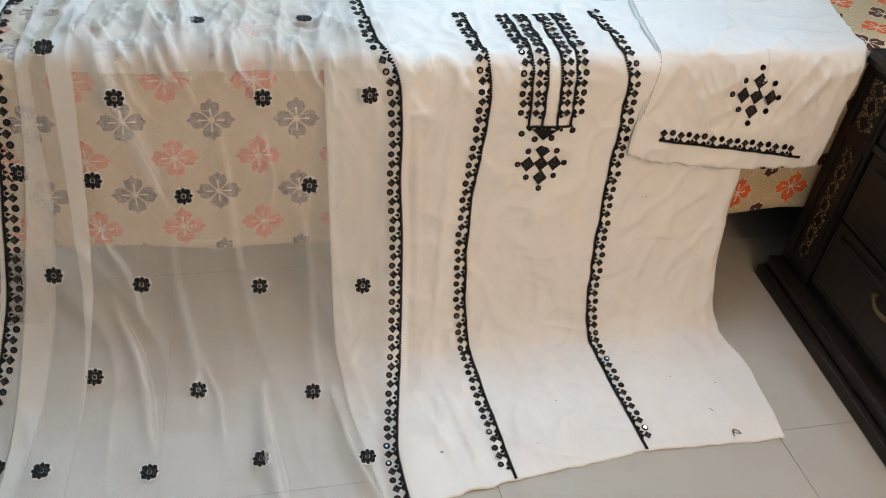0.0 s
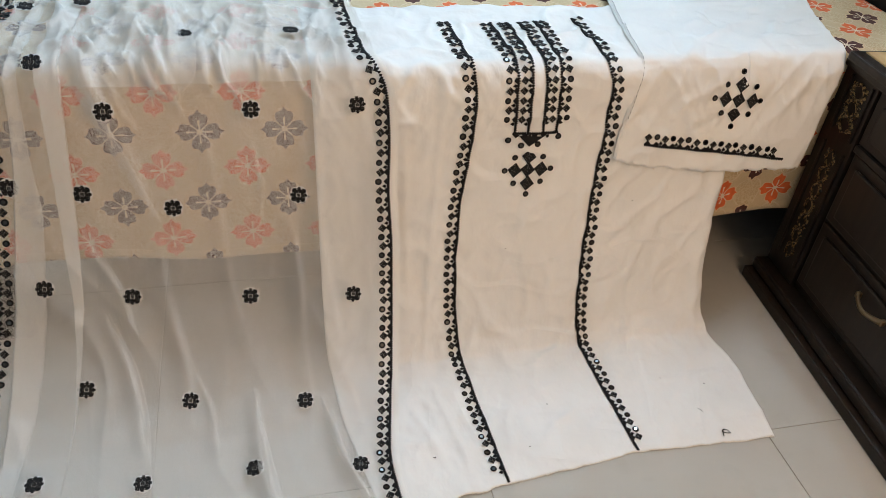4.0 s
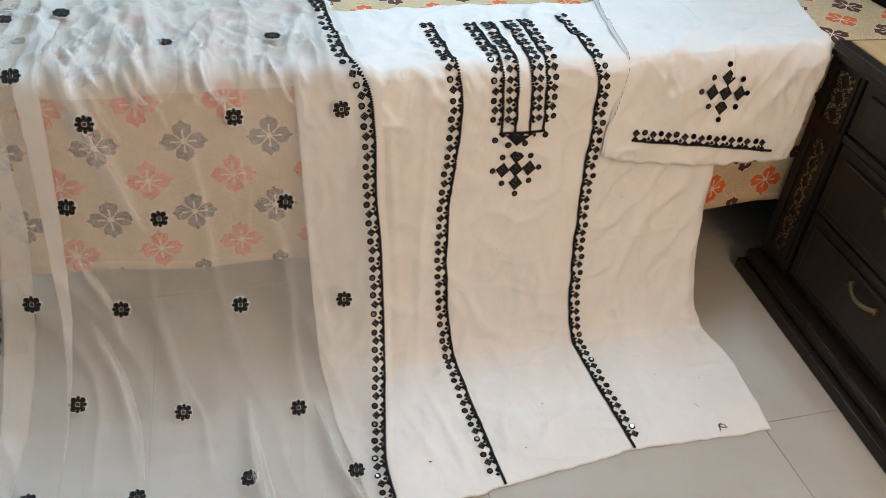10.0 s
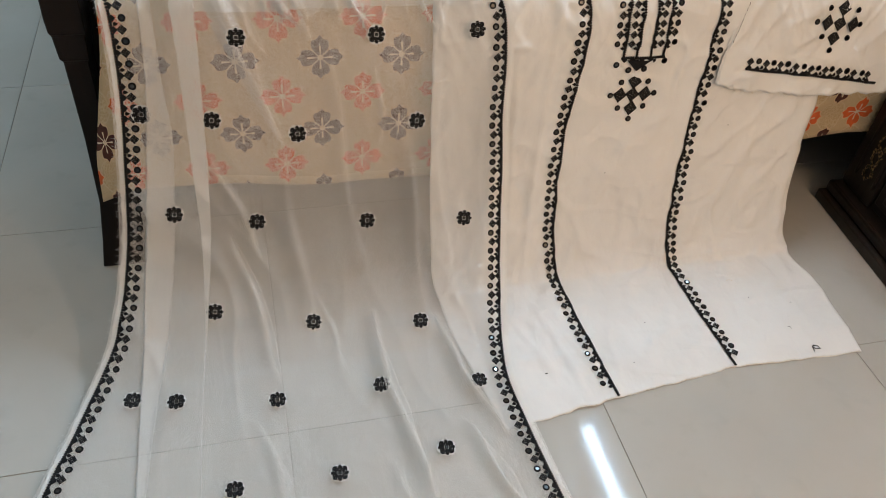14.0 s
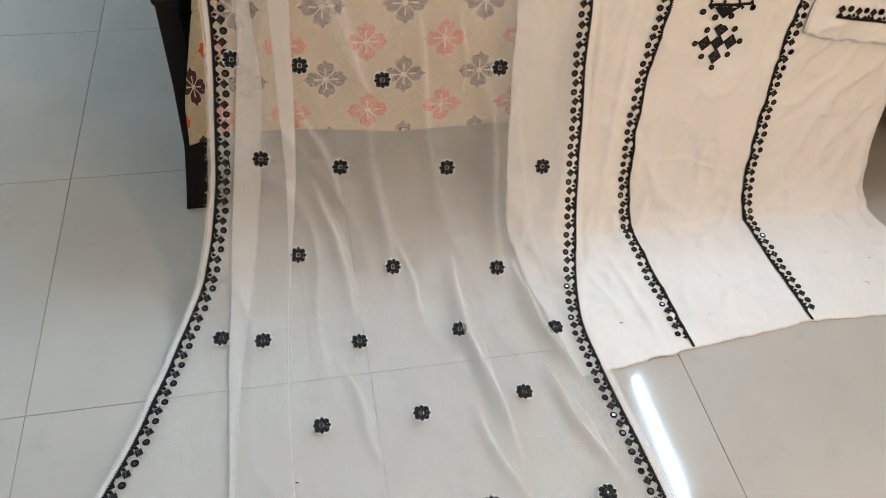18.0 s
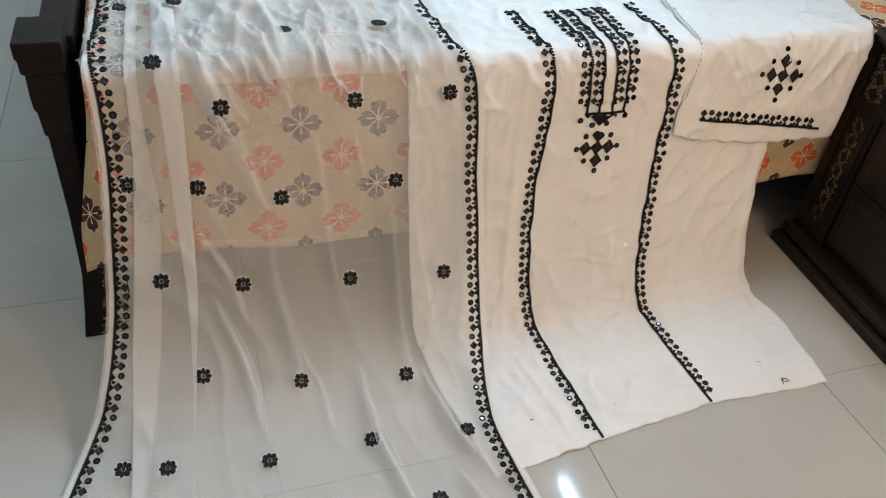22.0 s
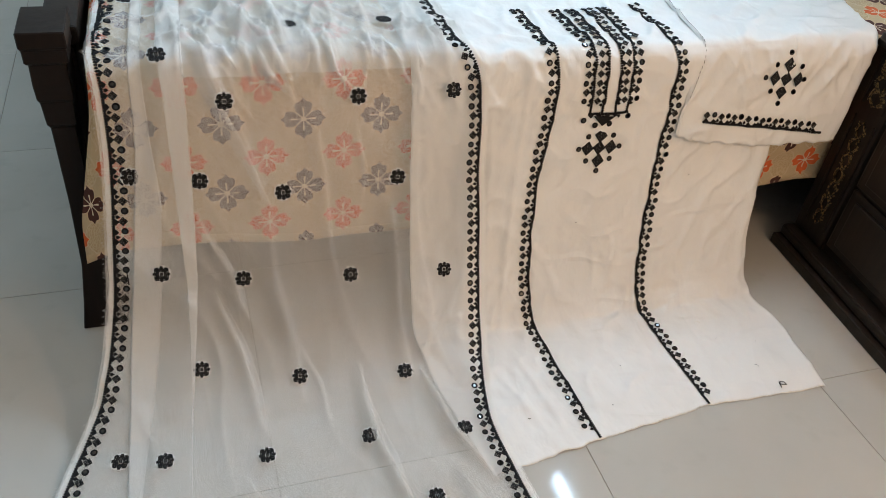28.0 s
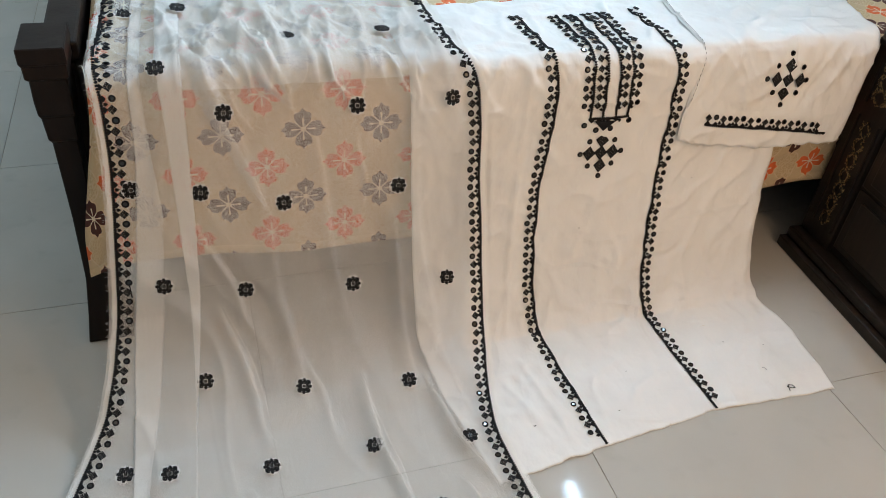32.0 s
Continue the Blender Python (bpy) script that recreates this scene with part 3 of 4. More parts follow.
def sheet_hem(c):
    x = -0.84 + 1.98 * c
    rise = max(0.0, min(1.0, (-0.40 - x) / 0.22))
    z = 0.204 + 0.021 * rise * rise * (3 - 2 * rise) + 0.003 * math.sin(x * 5.2 + 1.0) - 0.03 * max(0.0, min(1.0, (-0.78 - x) / 0.08))
    return float(np.interp(-z, -bedsheet.z, bedsheet.s))


ob = bedsheet.mesh("bedsheet", SHEET, [150], lambda c: 0.0, sheet_hem, 150, 0.0012, float(np.interp(-0.49, -bedsheet.z, bedsheet.s)))
bedsheet_ob = ob
tagged(ob, "cream printed cotton bedsheet with rows of brown and orange flowers", "bedsheet")


# the sheet's lower edge is turned up and stitched
bm = bmesh.new()
layer = bm.loops.layers.uv.new("cloth")
rows, spots = [], {}
s_zero = float(np.interp(-0.49, -bedsheet.z, bedsheet.s))
for i in range(301):
    c = i / 300
    row = []
    for back, lift in ((0.020, 0.0002), (0.0185, 0.0016), (0.010, 0.0019), (0.001, 0.0017), (-0.0006, -0.0006)):
        s = sheet_hem(c) - back
        v = bm.verts.new(bedsheet.point(c, s, lift))
        xu = bedsheet.x_at(c, s)
        spots[v] = (xu - 0.8 * max(0.0, -0.80 - xu), s - s_zero)
        row.append(v)
    rows.append(row)
for a, b in zip(rows, rows[1:]):
    for k in range(4):
        face = bm.faces.new((a[k], a[k + 1], b[k + 1], b[k]))
        for loop in face.loops:
            loop[layer].uv = spots[loop.vert]
part("hem", bm, SHEET, bedsheet_ob, "narrow turned-up hem", True)


# ---- embroidery pieces ----
def shared(name, bm, mat):
    data = bpy.data.meshes.new(name)
    bm.to_mesh(data)
    bm.free()
    data.materials.append(mat)
    return data


def diamond(r, m=Matrix(), bm=None, h=0.0012):
    return prism([(0, -r), (r * 0.92, 0), (0, r), (-r * 0.92, 0)], h, bm, m)


def quad_diamond(r):
    """Four stitched lozenges that make up one larger one."""
    bm = bmesh.new()
    for a, b in ((0, -1), (1, 0), (0, 1), (-1, 0)):
        diamond(r * 0.5, Matrix.Translation((a * r * 0.5, b * r * 0.5, 0)), bm)
    return bm


def large_lozenge(r):
    """One large stitched lozenge."""
    return diamond(r, h=0.0016)


def medallion(r):
    """Square stitched flower: notched corner blocks, four tabs, and a framed middle with the white cloth showing between."""
    bm = bmesh.new()

    def block(x0, x1, y0, y1, h, m):
        prism([(x0 * r, y0 * r), (x1 * r, y0 * r), (x1 * r, y1 * r), (x0 * r, y1 * r)], h, bm, m)

    block(-0.19, 0.19, -0.19, 0.19, 0.0016, Matrix())
    for k in range(4):
        m = Matrix.Rotation(k * math.pi / 2, 4, "Z")
        block(-0.26, 0.64, 0.26, 0.64, 0.0012, m)
        block(-0.15, 0.15, 0.62, 1.02, 0.0014, m)
        block(-0.25, 0.25, 0.68, 0.84, 0.0017, m)
        block(0.31, 0.84, 0.31, 0.66, 0.0014, m)
        block(0.31, 0.66, 0.64, 0.84, 0.0014, m)
        block(0.66, 0.78, 0.66, 0.78, 0.0011, m)
    return bm


def backing(r):
    """The trimmed white cloth left round a stitched flower."""
    rng = random.Random(9)
    return prism([(math.cos(k * math.pi / 10) * r * rng.uniform(0.98, 1.16), math.sin(k * math.pi / 10) * r * rng.uniform(0.98, 1.16)) for k in range(20)], 0.0004)


DIAMOND = shared("diamond_motif", quad_diamond(0.0088), PIERCED)
BIG_DIAMOND = shared("diamond_motif", large_lozenge(0.0165), PIERCED)
RING = shared("mirror_ring", ring_mesh(0.0041, 0.0025, 0.0018), THREAD)
bm = bmesh.new()
bmesh.ops.create_circle(bm, cap_ends=True, segments=14, radius=0.0046, matrix=Matrix.Translation((0, 0, 0.0008)))
DISC = shared("mirror", bm, MIRROR)
MEDALLION = shared("flower_motif", medallion(0.0152), PIERCED)
bm = bmesh.new()
bmesh.ops.create_circle(bm, cap_ends=True, segments=12, radius=0.0017, matrix=Matrix.Translation((0, 0, 0.0018)))
SMALL_DISC = shared("mirror", bm, MIRROR)
BACKING = shared("backing", backing(0.0164), COTTON)


def stitch(name, data, parent, m):
    ob = new(name, data)
    ob.parent = parent
    ob.matrix_local = m
    return ob


def mirror_ring(parent, m, size=1.0):
    r = stitch("mirror_ring", RING, parent, m @ Matrix.Diagonal((size, size, 1, 1)))
    stitch("mirror", DISC, r, pose(0, 0, 0, random.uniform(-9, 9), random.uniform(-9, 9), 0))


def border(parent, place, length, side, pitch=0.0375, rings=True, start=0.008, motifs=True, name="embroidered_border"):
    """A saw-toothed stitched band along place(d, across), with lozenges and mirror rings by turns on one side of it.
    place gives a frame on the cloth at d along the band and some way across it."""
    bm = bmesh.new()
    first = place(0.01, 0.0)
    sign = 1 if (place(0.01, side * 0.01).translation - first.translation).dot(first.col[0].to_3d()) > 0 else -1
    n = int(length / 0.0046)
    for k in range(n):
        d = (k + 0.5) * length / n
        m = place(d, 0.0)
        w = 0.0024
        prism([(-0.0031, -w * 0.8), (0.0000, -w), (0.0034, 0), (0.0000, w), (-0.0031, w * 0.8)], 0.0014, bm, m @ Matrix.Diagonal((-sign, 1, 1, 1)))
    half = pitch / 2
    count = int((length - start) / half)
    for k in range(count):
        d = start + k * half
        m = place(d, side * 0.0055)
        prism([(-0.0033, -half * 0.26), (-0.001, -half * 0.32), (0.0040, 0), (-0.001, half * 0.32), (-0.0033, half * 0.26)], 0.0013, bm, m @ Matrix.Diagonal((sign, 1, 1, 1)))
        if k % 2 == 1:
            prism([(-0.003, -0.002), (0.0, -0.0035), (0.0052, 0), (0.0, 0.0035), (-0.003, 0.002)], 0.0013, bm, place(d + half * 0.5, side * 0.007) @ Matrix.Diagonal((sign, 1, 1, 1)))
    part(name, bm, THREAD, parent, "dense black stitched saw-tooth band")
    if not motifs:
        return
    for k in range(count):
        d = start + k * half
        if rings and k % 2 == 1:
            mirror_ring(parent, place(d, side * 0.0195), random.uniform(0.94, 1.06))
        else:
            size = 1.0 if rings else 0.95
            stitch("diamond_motif", DIAMOND, parent, place(d, side * 0.0165) @ pose(0, 0, 0.0003, 0, 0, random.uniform(-6, 6)) @ Matrix.Diagonal((size, size, 1, 1)))


# ---- kurta panel ----
KURTA_PROFILE = [(0.29, 0.606), (0.012, 0.606), (-0.001, 0.6005), (-0.014, 0.565), (-0.03, 0.48), (-0.053, 0.345), (-0.082, 0.22),
                 (-0.115, 0.11), (-0.145, 0.04), (-0.18, 0.005), (-0.30, 0.0012), (-0.56, 0.0006)]
KURTA_X = [(0.0, [-0.27, -0.27, -0.27, -0.269, -0.268, -0.266, -0.266, -0.265, -0.264, -0.258, -0.25, -0.20]),
           (0.0, [0.026, 0.031, 0.033, 0.042, 0.038, 0.020, 0.012, 0.014, 0.018, 0.021, 0.026, 0.040]),
           (0.0, [0.305, 0.305, 0.308, 0.319, 0.317, 0.304, 0.298, 0.294, 0.292, 0.295, 0.302, 0.317]),
           (0.0, [0.62, 0.62, 0.62, 0.62, 0.618, 0.613, 0.601, 0.600, 0.605, 0.612, 0.632, 0.600])]


def kurta_folds(x, s):
    ground = max(0.0, min(1.0, (s - 0.93) / 0.1))
    # the stitched bands pucker the cotton
    pucker = math.exp(-((x - 0.000) / 0.035) ** 2) + math.exp(-((x - 0.325) / 0.035) ** 2) + 0.8 * math.exp(-((x - 0.165) / 0.07) ** 2) * (s < 0.56)
    d = 0.0035 + pucker * (0.0022 * noise.noise(Vector((x * 22, s * 48, 15))) + 0.0012 * noise.noise(Vector((x * 50, s * 95, 18)))) + ripple(x, s, 11.0, 0.9) + 1.7 * wrinkle(x, s, 2.5) + edge_creases(x, s, 0.30, 61.0)
    d += ridge(x, s, -0.02, 0.30, -0.06, 0.95, 0.005, 0.007) + ridge(x, s, -0.10, 0.33, -0.09, 0.8, 0.004, 0.008)
    d += ridge(x, s, 0.60, 0.45, 0.57, 1.05, 0.006, 0.012) + ridge(x, s, 0.50, 0.85, 0.55, 1.3, 0.006, 0.02)
    d += ground * (ridge(x, s, -0.06, 0.97, -0.02, 1.25, 0.010, 0.008) + ridge(x, s, -0.12, 1.0, -0.04, 1.3, 0.008, 0.010))
    d += 0.012 * math.exp(-((x - 0.61) / 0.03) ** 2) * math.exp(-((s - 1.2) / 0.09) ** 2)
    corner = ground * math.exp(-((x + 0.03) / 0.10) ** 2)
    d += corner * (0.007 * max(0.0, 1 - 3 * abs(noise.noise(Vector((x * 16 + s * 8, s * 10 - x * 9, 31))))) + 0.0015 * noise.noise(Vector((x * 40, s * 40, 12))))
    flat = max(0.0, min(1.0, (s - kurta_s1 + 0.06) / 0.06))
    return max(0.0008, d * (1 - 0.45 * ground) * (1 - 0.6 * flat))


kurta_s1 = 1.22
kurta = Cloth(KURTA_PROFILE, KURTA_X, kurta_folds, soft=0.009)


def kurta_end(c):
    rag = 0.005 * noise.noise(Vector((c * 7, 0, 5))) + 0.0012 * noise.noise(Vector((c * 19, 0, 7))) + 0.0015 * noise.noise(Vector((c * 40, 0, 9)))
    return kurta.s_of_y(float(np.interp(c, [0, 1, 2, 3], [-0.535, -0.503, -0.474, -0.486])) + rag)


kurta_panel = kurta.mesh("kurta_panel", COTTON, [56, 66, 66], lambda c: 0.010 + 0.006 * math.sin(c * 4.0), kurta_end, 230, 0.0009)
tagged(kurta_panel, "white cotton kurta panel with black mirror-work bands, trailing on floor", "kurta panel")


# the raw lower edge shows a tan fringe
bm = bmesh.new()
rows = []
for i in range(181):
    c = 0.25 + 2.74 * i / 180
    s = kurta_end(c)
    wide = 0.0002 + 0.0022 * max(0.0, noise.noise(Vector((c * 5, 2, 1)))) + 0.0014 * abs(noise.noise(Vector((c * 60, 2, 1))))
    rows.append([bm.verts.new(kurta.point(c, s - 0.0012, 0.0003)), bm.verts.new(kurta.point(c, s + wide, 0.0002) - Vector((0, 0, 0.0008)))])
for a, b in zip(rows, rows[1:]):
    bm.faces.new((a[0], a[1], b[1], b[0]))
part("raw_edge", bm, RAW_EDGE, kurta_panel, "tan frayed raw edge")


def fray(cloth, parent, end, c0, c1, count, seed, reach=0.007):
    """Short loose ends of yarn that stick out of a raw edge."""
    rng = random.Random(seed)
    bm = bmesh.new()
    for k in range(count):
        c = rng.uniform(c0, c1)
        s = end(c)
        a = cloth.point(c, s - 0.002, 0.0008)
        down = (cloth.point(c, s) - cloth.point(c, s - 0.006)).normalized()
        across = Vector((1, 0, 0))
        size = reach * rng.uniform(0.3, 1.0)
        bend = rng.uniform(-0.9, 0.9)
        pts = [a, a + down * size * 0.6 + across * bend * size * 0.3, a + down * size + across * bend * size]
        wide = across * rng.uniform(0.00018, 0.00035)
        cut = [[bm.verts.new(q + w) for w in (wide, -wide, Vector((0, -0.0003, 0.0003)))] for q in pts]
        for p0, p1 in zip(cut, cut[1:]):
            for i in range(3):
                bm.faces.new((p0[i], p1[i], p1[(i + 1) % 3], p0[(i + 1) % 3]))
    tagged(part("frayed_yarn", bm, RAW_EDGE, parent, "loose tan yarn ends of the raw edge"), kind="stuff")


fray(kurta, kurta_panel, kurta_end, 0.3, 2.98, 110, 5)


def along(cloth, c, s0):
    """A place() for a band that follows one column of a cloth."""
    def place(d, across):
        s = s0 + d
        x = cloth.x_at(c, s) + across
        return cloth.frame_at(cloth.c_of_x(x, s), s, 0, 0.0012)

    return place


S_BAND = kurta.s_of_y(0.195)
border(kurta_panel, along(kurta, 1.0, S_BAND), kurta_end(1.0) - S_BAND - 0.002, -1)
border(kurta_panel, along(kurta, 2.0, S_BAND - 0.008), kurta_end(2.0) - S_BAND + 0.006, 1)


def at_height(cloth, z):
    return float(np.interp(-z, -cloth.z, cloth.s))


def upright(cloth, x0, x1, s0, s1):
    def place(d, across):
        f = d / (s1 - s0)
        x = x0 + (x1 - x0) * f + across
        return cloth.frame_at(cloth.c_of_x(x, s0 + d), s0 + d, 0, 0.0012)

    return place


def neckline():
    a, b = kurta.s_of_y(0.188), at_height(kurta, 0.476)
    for x0, x1, side, rings in ((0.119, 0.124, -1, True), (0.155, 0.150, -1, False), (0.178, 0.180, 1, False), (0.213, 0.208, 1, True)):
        border(kurta_panel, upright(kurta, x0, x1, a, b), b - a, side, rings=rings)
    # the bar that closes the opening
    def bar(d, across):
        return kurta.frame_at(kurta.c_of_x(0.118 + d, b), b + across, 90, 0.0014)
    border(kurta_panel, bar, 0.096, 1, motifs=False)
    m = kurta.frame_at(kurta.c_of_x(0.157, b), b + 0.006, 0, 0.0014)
    part("stitched_point", prism([(-0.026, 0), (0.026, 0), (0.012, 0.012), (0, 0.022), (-0.012, 0.012)], 0.0014, None, m), THREAD, kurta_panel)
    for x, z in ((0.111, 0.462), (0.216, 0.466), (0.138, 0.451), (0.174, 0.451)):
        s = at_height(kurta, z)
        mirror_ring(kurta_panel, kurta.frame_at(kurta.c_of_x(x, s), s, 0, 0.0012), 1.0)


def lozenge_cross(cloth, parent, x, s, w, h, turn=0.0, data=None):
    """Five large lozenges in a cross with a mirror ring at each outer notch and tip."""
    def at(dx, dy, what):
        q = radians(turn)
        px, ps = x + dx * math.cos(q) - dy * math.sin(q), s + dx * math.sin(q) + dy * math.cos(q)
        m = cloth.frame_at(cloth.c_of_x(px, ps), ps, turn, 0.0012)
        if what == "ring":
            mirror_ring(parent, m, 0.95)
        else:
            stitch("diamond_motif", BIG_DIAMOND, parent, m)
    for dx, dy in ((0, 0), (-w, 0), (w, 0), (0, -h), (0, h)):
        at(dx, dy, "lozenge")
    for dx, dy in ((-w * 1.75, 0), (w * 1.75, 0), (0, h * 1.85), (-w * 1.05, -h * 0.95), (w * 1.05, -h * 0.95), (-w * 1.05, h * 0.95), (w * 1.05, h * 0.95)):
        at(dx, dy, "ring")


neckline()
lozenge_cross(kurta, kurta_panel, 0.158, at_height(kurta, 0.398), 0.028, 0.029, 0)

# ---- sleeve piece ----
SLEEVE_PROFILE = [(0.50, 0.6115), (0.25, 0.6115), (0.06, 0.6115), (0.014, 0.6115), (0.0005, 0.606), (-0.012, 0.574), (-0.029, 0.51), (-0.046, 0.45), (-0.056, 0.40), (-0.062, 0.35)]
SLEEVE_X = [(0.0, [0.47, 0.425, 0.388, 0.384, 0.380, 0.377, 0.358, 0.346, 0.340, 0.338]),
            (0.0, [0.70, 0.66, 0.62, 0.615, 0.61, 0.605, 0.59, 0.58, 0.575, 0.57]),
            (0.0, [1.03, 0.925, 0.860, 0.855, 0.847, 0.840, 0.820, 0.803, 0.792, 0.785])]


def sleeve_folds(x, s):
    d = 0.0035 + ripple(x, s, 23.0, 0.9) + 1.3 * wrinkle(x, s, 8.5) + edge_creases(x, s, 0.51, 71.0)
    d += ridge(x, s, 0.42, 0.44, 0.50, 0.66, 0.006, 0.012) + ridge(x, s, 0.74, 0.40, 0.70, 0.7, 0.005, 0.02)
    on_panel = max(0.0, min(1.0, (0.62 - x) / 0.03)) * max(0.0, min(1.0, (s - 0.21) / 0.03))
    if on_panel > 0:
        d = (1 - on_panel) * d + on_panel * (-0.0020 + max(0.55 * d, kurta_folds(x, max(0.0, s - 0.215))))
    return max(0.0008, d)


sleeve = Cloth(SLEEVE_PROFILE, SLEEVE_X, sleeve_folds, soft=0.009)


def sleeve_end(c):
    z = float(np.interp(c, [0, 0.25, 0.6, 1, 2], [0.414, 0.398, 0.388, 0.375, 0.372]))
    return at_height(sleeve, z) + 0.005 * noise.noise(Vector((c * 9, 0, 15))) + 0.0014 * noise.noise(Vector((c * 21, 0, 17))) + 0.0012 * noise.noise(Vector((c * 45, 0, 19)))


sleeve_piece = sleeve.mesh("sleeve_piece", COTTON, [60, 60], lambda c: 0.0, sleeve_end, 130, 0.0009)
tagged(sleeve_piece, "white cotton sleeve piece with black lozenge motif over kurta panel", "sleeve piece")
under = Cloth([(y + 0.0006, z - 0.0012) for y, z in SLEEVE_PROFILE], [(0.0, [x - 0.005 for x in SLEEVE_X[0][1]]), SLEEVE_X[1], SLEEVE_X[2]], sleeve_folds)
ob = under.mesh("under_layer", COTTON, [24, 24], lambda c: 0.0, lambda c: sleeve_end(c) - 0.004, 80, 0.0009)
ob.parent = sleeve_piece


fray(sleeve, sleeve_piece, sleeve_end, 0.03, 1.98, 90, 6, 0.008)


def sleeve_band(d, across):
    f = d / 0.335
    s = at_height(sleeve, 0.444 - 0.047 * f)
    x = 0.402 + 0.337 * f
    return sleeve.frame_at(sleeve.c_of_x(x, s + across), s + across, 90 + 8.0, 0.0012)


border(sleeve_piece, sleeve_band, 0.335, -1)
lozenge_cross(sleeve, sleeve_piece, 0.603, at_height(sleeve, 0.528), 0.031, 0.031, 5)
s_ring = at_height(sleeve, 0.528) - 0.057
mirror_ring(sleeve_piece, sleeve.frame_at(sleeve.c_of_x(0.607, s_ring), s_ring, 0, 0.0012), 0.95)

# tacking stitches along the cut edge
bm = bmesh.new()
for k in range(40):
    s = 0.20 + 0.0105 * k
    m = sleeve.frame_at(0.012 + 0.004 * math.sin(k * 0.9), s, 3, 0.0008)
    prism([(-0.0004, -0.0034), (0.0004, -0.0034), (0.0004, 0.0034), (-0.0004, 0.0034)], 0.0004, bm, m)
tagged(part("tacking_stitches", bm, THREAD, sleeve_piece, "dashed line of dark tacking stitches"), kind="stuff")

# ---- dupatta ----
DUPATTA_PROFILE = [(0.62, 0.614), (0.29, 0.614), (0.006, 0.614), (-0.006, 0.607), (-0.022, 0.565), (-0.05, 0.48), (-0.075, 0.39), (-0.105, 0.30),
                   (-0.14, 0.21), (-0.195, 0.12), (-0.26, 0.055), (-0.33, 0.02), (-0.42, 0.008), (-0.57, 0.008), (-0.70, 0.008), (-0.86, 0.008)]
EDGE_L = [-0.80, -0.812, -0.822, -0.815, -0.815, -0.816, -0.825, -0.836, -0.847, -0.868, -0.893, -0.930, -0.962, -1.015, -1.075, -1.13]
PLEAT_R = [-0.735, -0.74, -0.748, -0.749, -0.749, -0.748, -0.742, -0.754, -0.765, -0.782, -0.799, -0.815, -0.828, -0.840, -0.846, -0.848]
PLEAT_L = [-0.75, -0.76, -0.768, -0.770, -0.771, -0.775, -0.789, -0.803, -0.818, -0.834, -0.842, -0.850, -0.854, -0.855, -0.855, -0.855]
PLEAT_B = [-0.66, -0.67, -0.678, -0.680, -0.681, -0.684, -0.688, -0.693, -0.700, -0.715, -0.728, -0.738, -0.745, -0.75, -0.75, -0.75]
EDGE_R = [-0.21, -0.187, -0.168, -0.142, -0.132, -0.130, -0.135, -0.130, -0.132, -0.138, -0.148, -0.160, -0.176, -0.167, -0.154, -0.143]
PLEAT_W = [0.045, 0.045, 0.045, 0.042, 0.038, 0.035, 0.031, 0.026, 0.018, 0.010, 0.004, 0.002, 0.002, 0.002, 0.002, 0.002]
DUPATTA_X = [(0.0, [x - 0.016 for x in EDGE_L]), (0.0, EDGE_L), (0.002, PLEAT_R), (0.008, PLEAT_L), (0.013, PLEAT_B),
             (0.006, [x - w for x, w in zip(PLEAT_B, PLEAT_W)]), (0.003, EDGE_R), (0.002, [x + 0.018 for x in EDGE_R])]


# the courses of the gathers that run over the bed's edge and down to the ground: (half width, height, (x, s) along each)
GATHERS = [(0.011, 0.013, [(-0.684, 0.50), (-0.657, 0.64), (-0.622, 0.716), (-0.588, 0.797), (-0.551, 0.89)]),
           (0.006, 0.007, [(-0.664, 0.56), (-0.640, 0.649), (-0.606, 0.74)]),
           (0.012, 0.014, [(-0.625, 0.28), (-0.587, 0.515), (-0.548, 0.626), (-0.515, 0.67)]),
           (0.015, 0.016, [(-0.540, 0.26), (-0.495, 0.518), (-0.473, 0.619), (-0.495, 0.66)]),
           (0.008, 0.009, [(-0.465, 0.46), (-0.454, 0.608), (-0.446, 0.65)]),
           (0.009, 0.008, [(-0.410, 0.43), (-0.337, 0.475), (-0.262, 0.500)]),
           (0.007, 0.008, [(-0.580, 0.590), (-0.544, 0.634), (-0.505, 0.68)]),
           (0.006, 0.007, [(-0.625, 0.620), (-0.593, 0.669), (-0.569, 0.725)]),
           (0.006, 0.008, [(-0.440, 0.590), (-0.422, 0.636), (-0.446, 0.67)]),
           (0.004, 0.005, [(-0.376, 0.74), (-0.373, 0.829), (-0.371, 0.90)]),
           (0.006, 0.010, [(-0.690, 0.88), (-0.639, 1.002), (-0.612, 1.11)]),
           (0.006, 0.012, [(-0.666, 1.05), (-0.631, 1.148), (-0.610, 1.254), (-0.600, 1.37)]),
           (0.005, 0.007, [(-0.518, 1.17), (-0.492, 1.291), (-0.478, 1.36)]),
           (0.007, 0.018, [(-0.416, 1.23), (-0.389, 1.409), (-0.381, 1.517), (-0.372, 1.69)]),
           (0.007, 0.018, [(-0.290, 1.26), (-0.261, 1.401), (-0.216, 1.55)]),
           (0.006, 0.012, [(-0.280, 1.50), (-0.230, 1.627), (-0.210, 1.75)]),
           (0.005, 0.008, [(-0.432, 1.56), (-0.400, 1.678), (-0.372, 1.78)]),
           (0.005, 0.007, [(-0.650, 1.44), (-0.608, 1.565), (-0.600, 1.66)])]
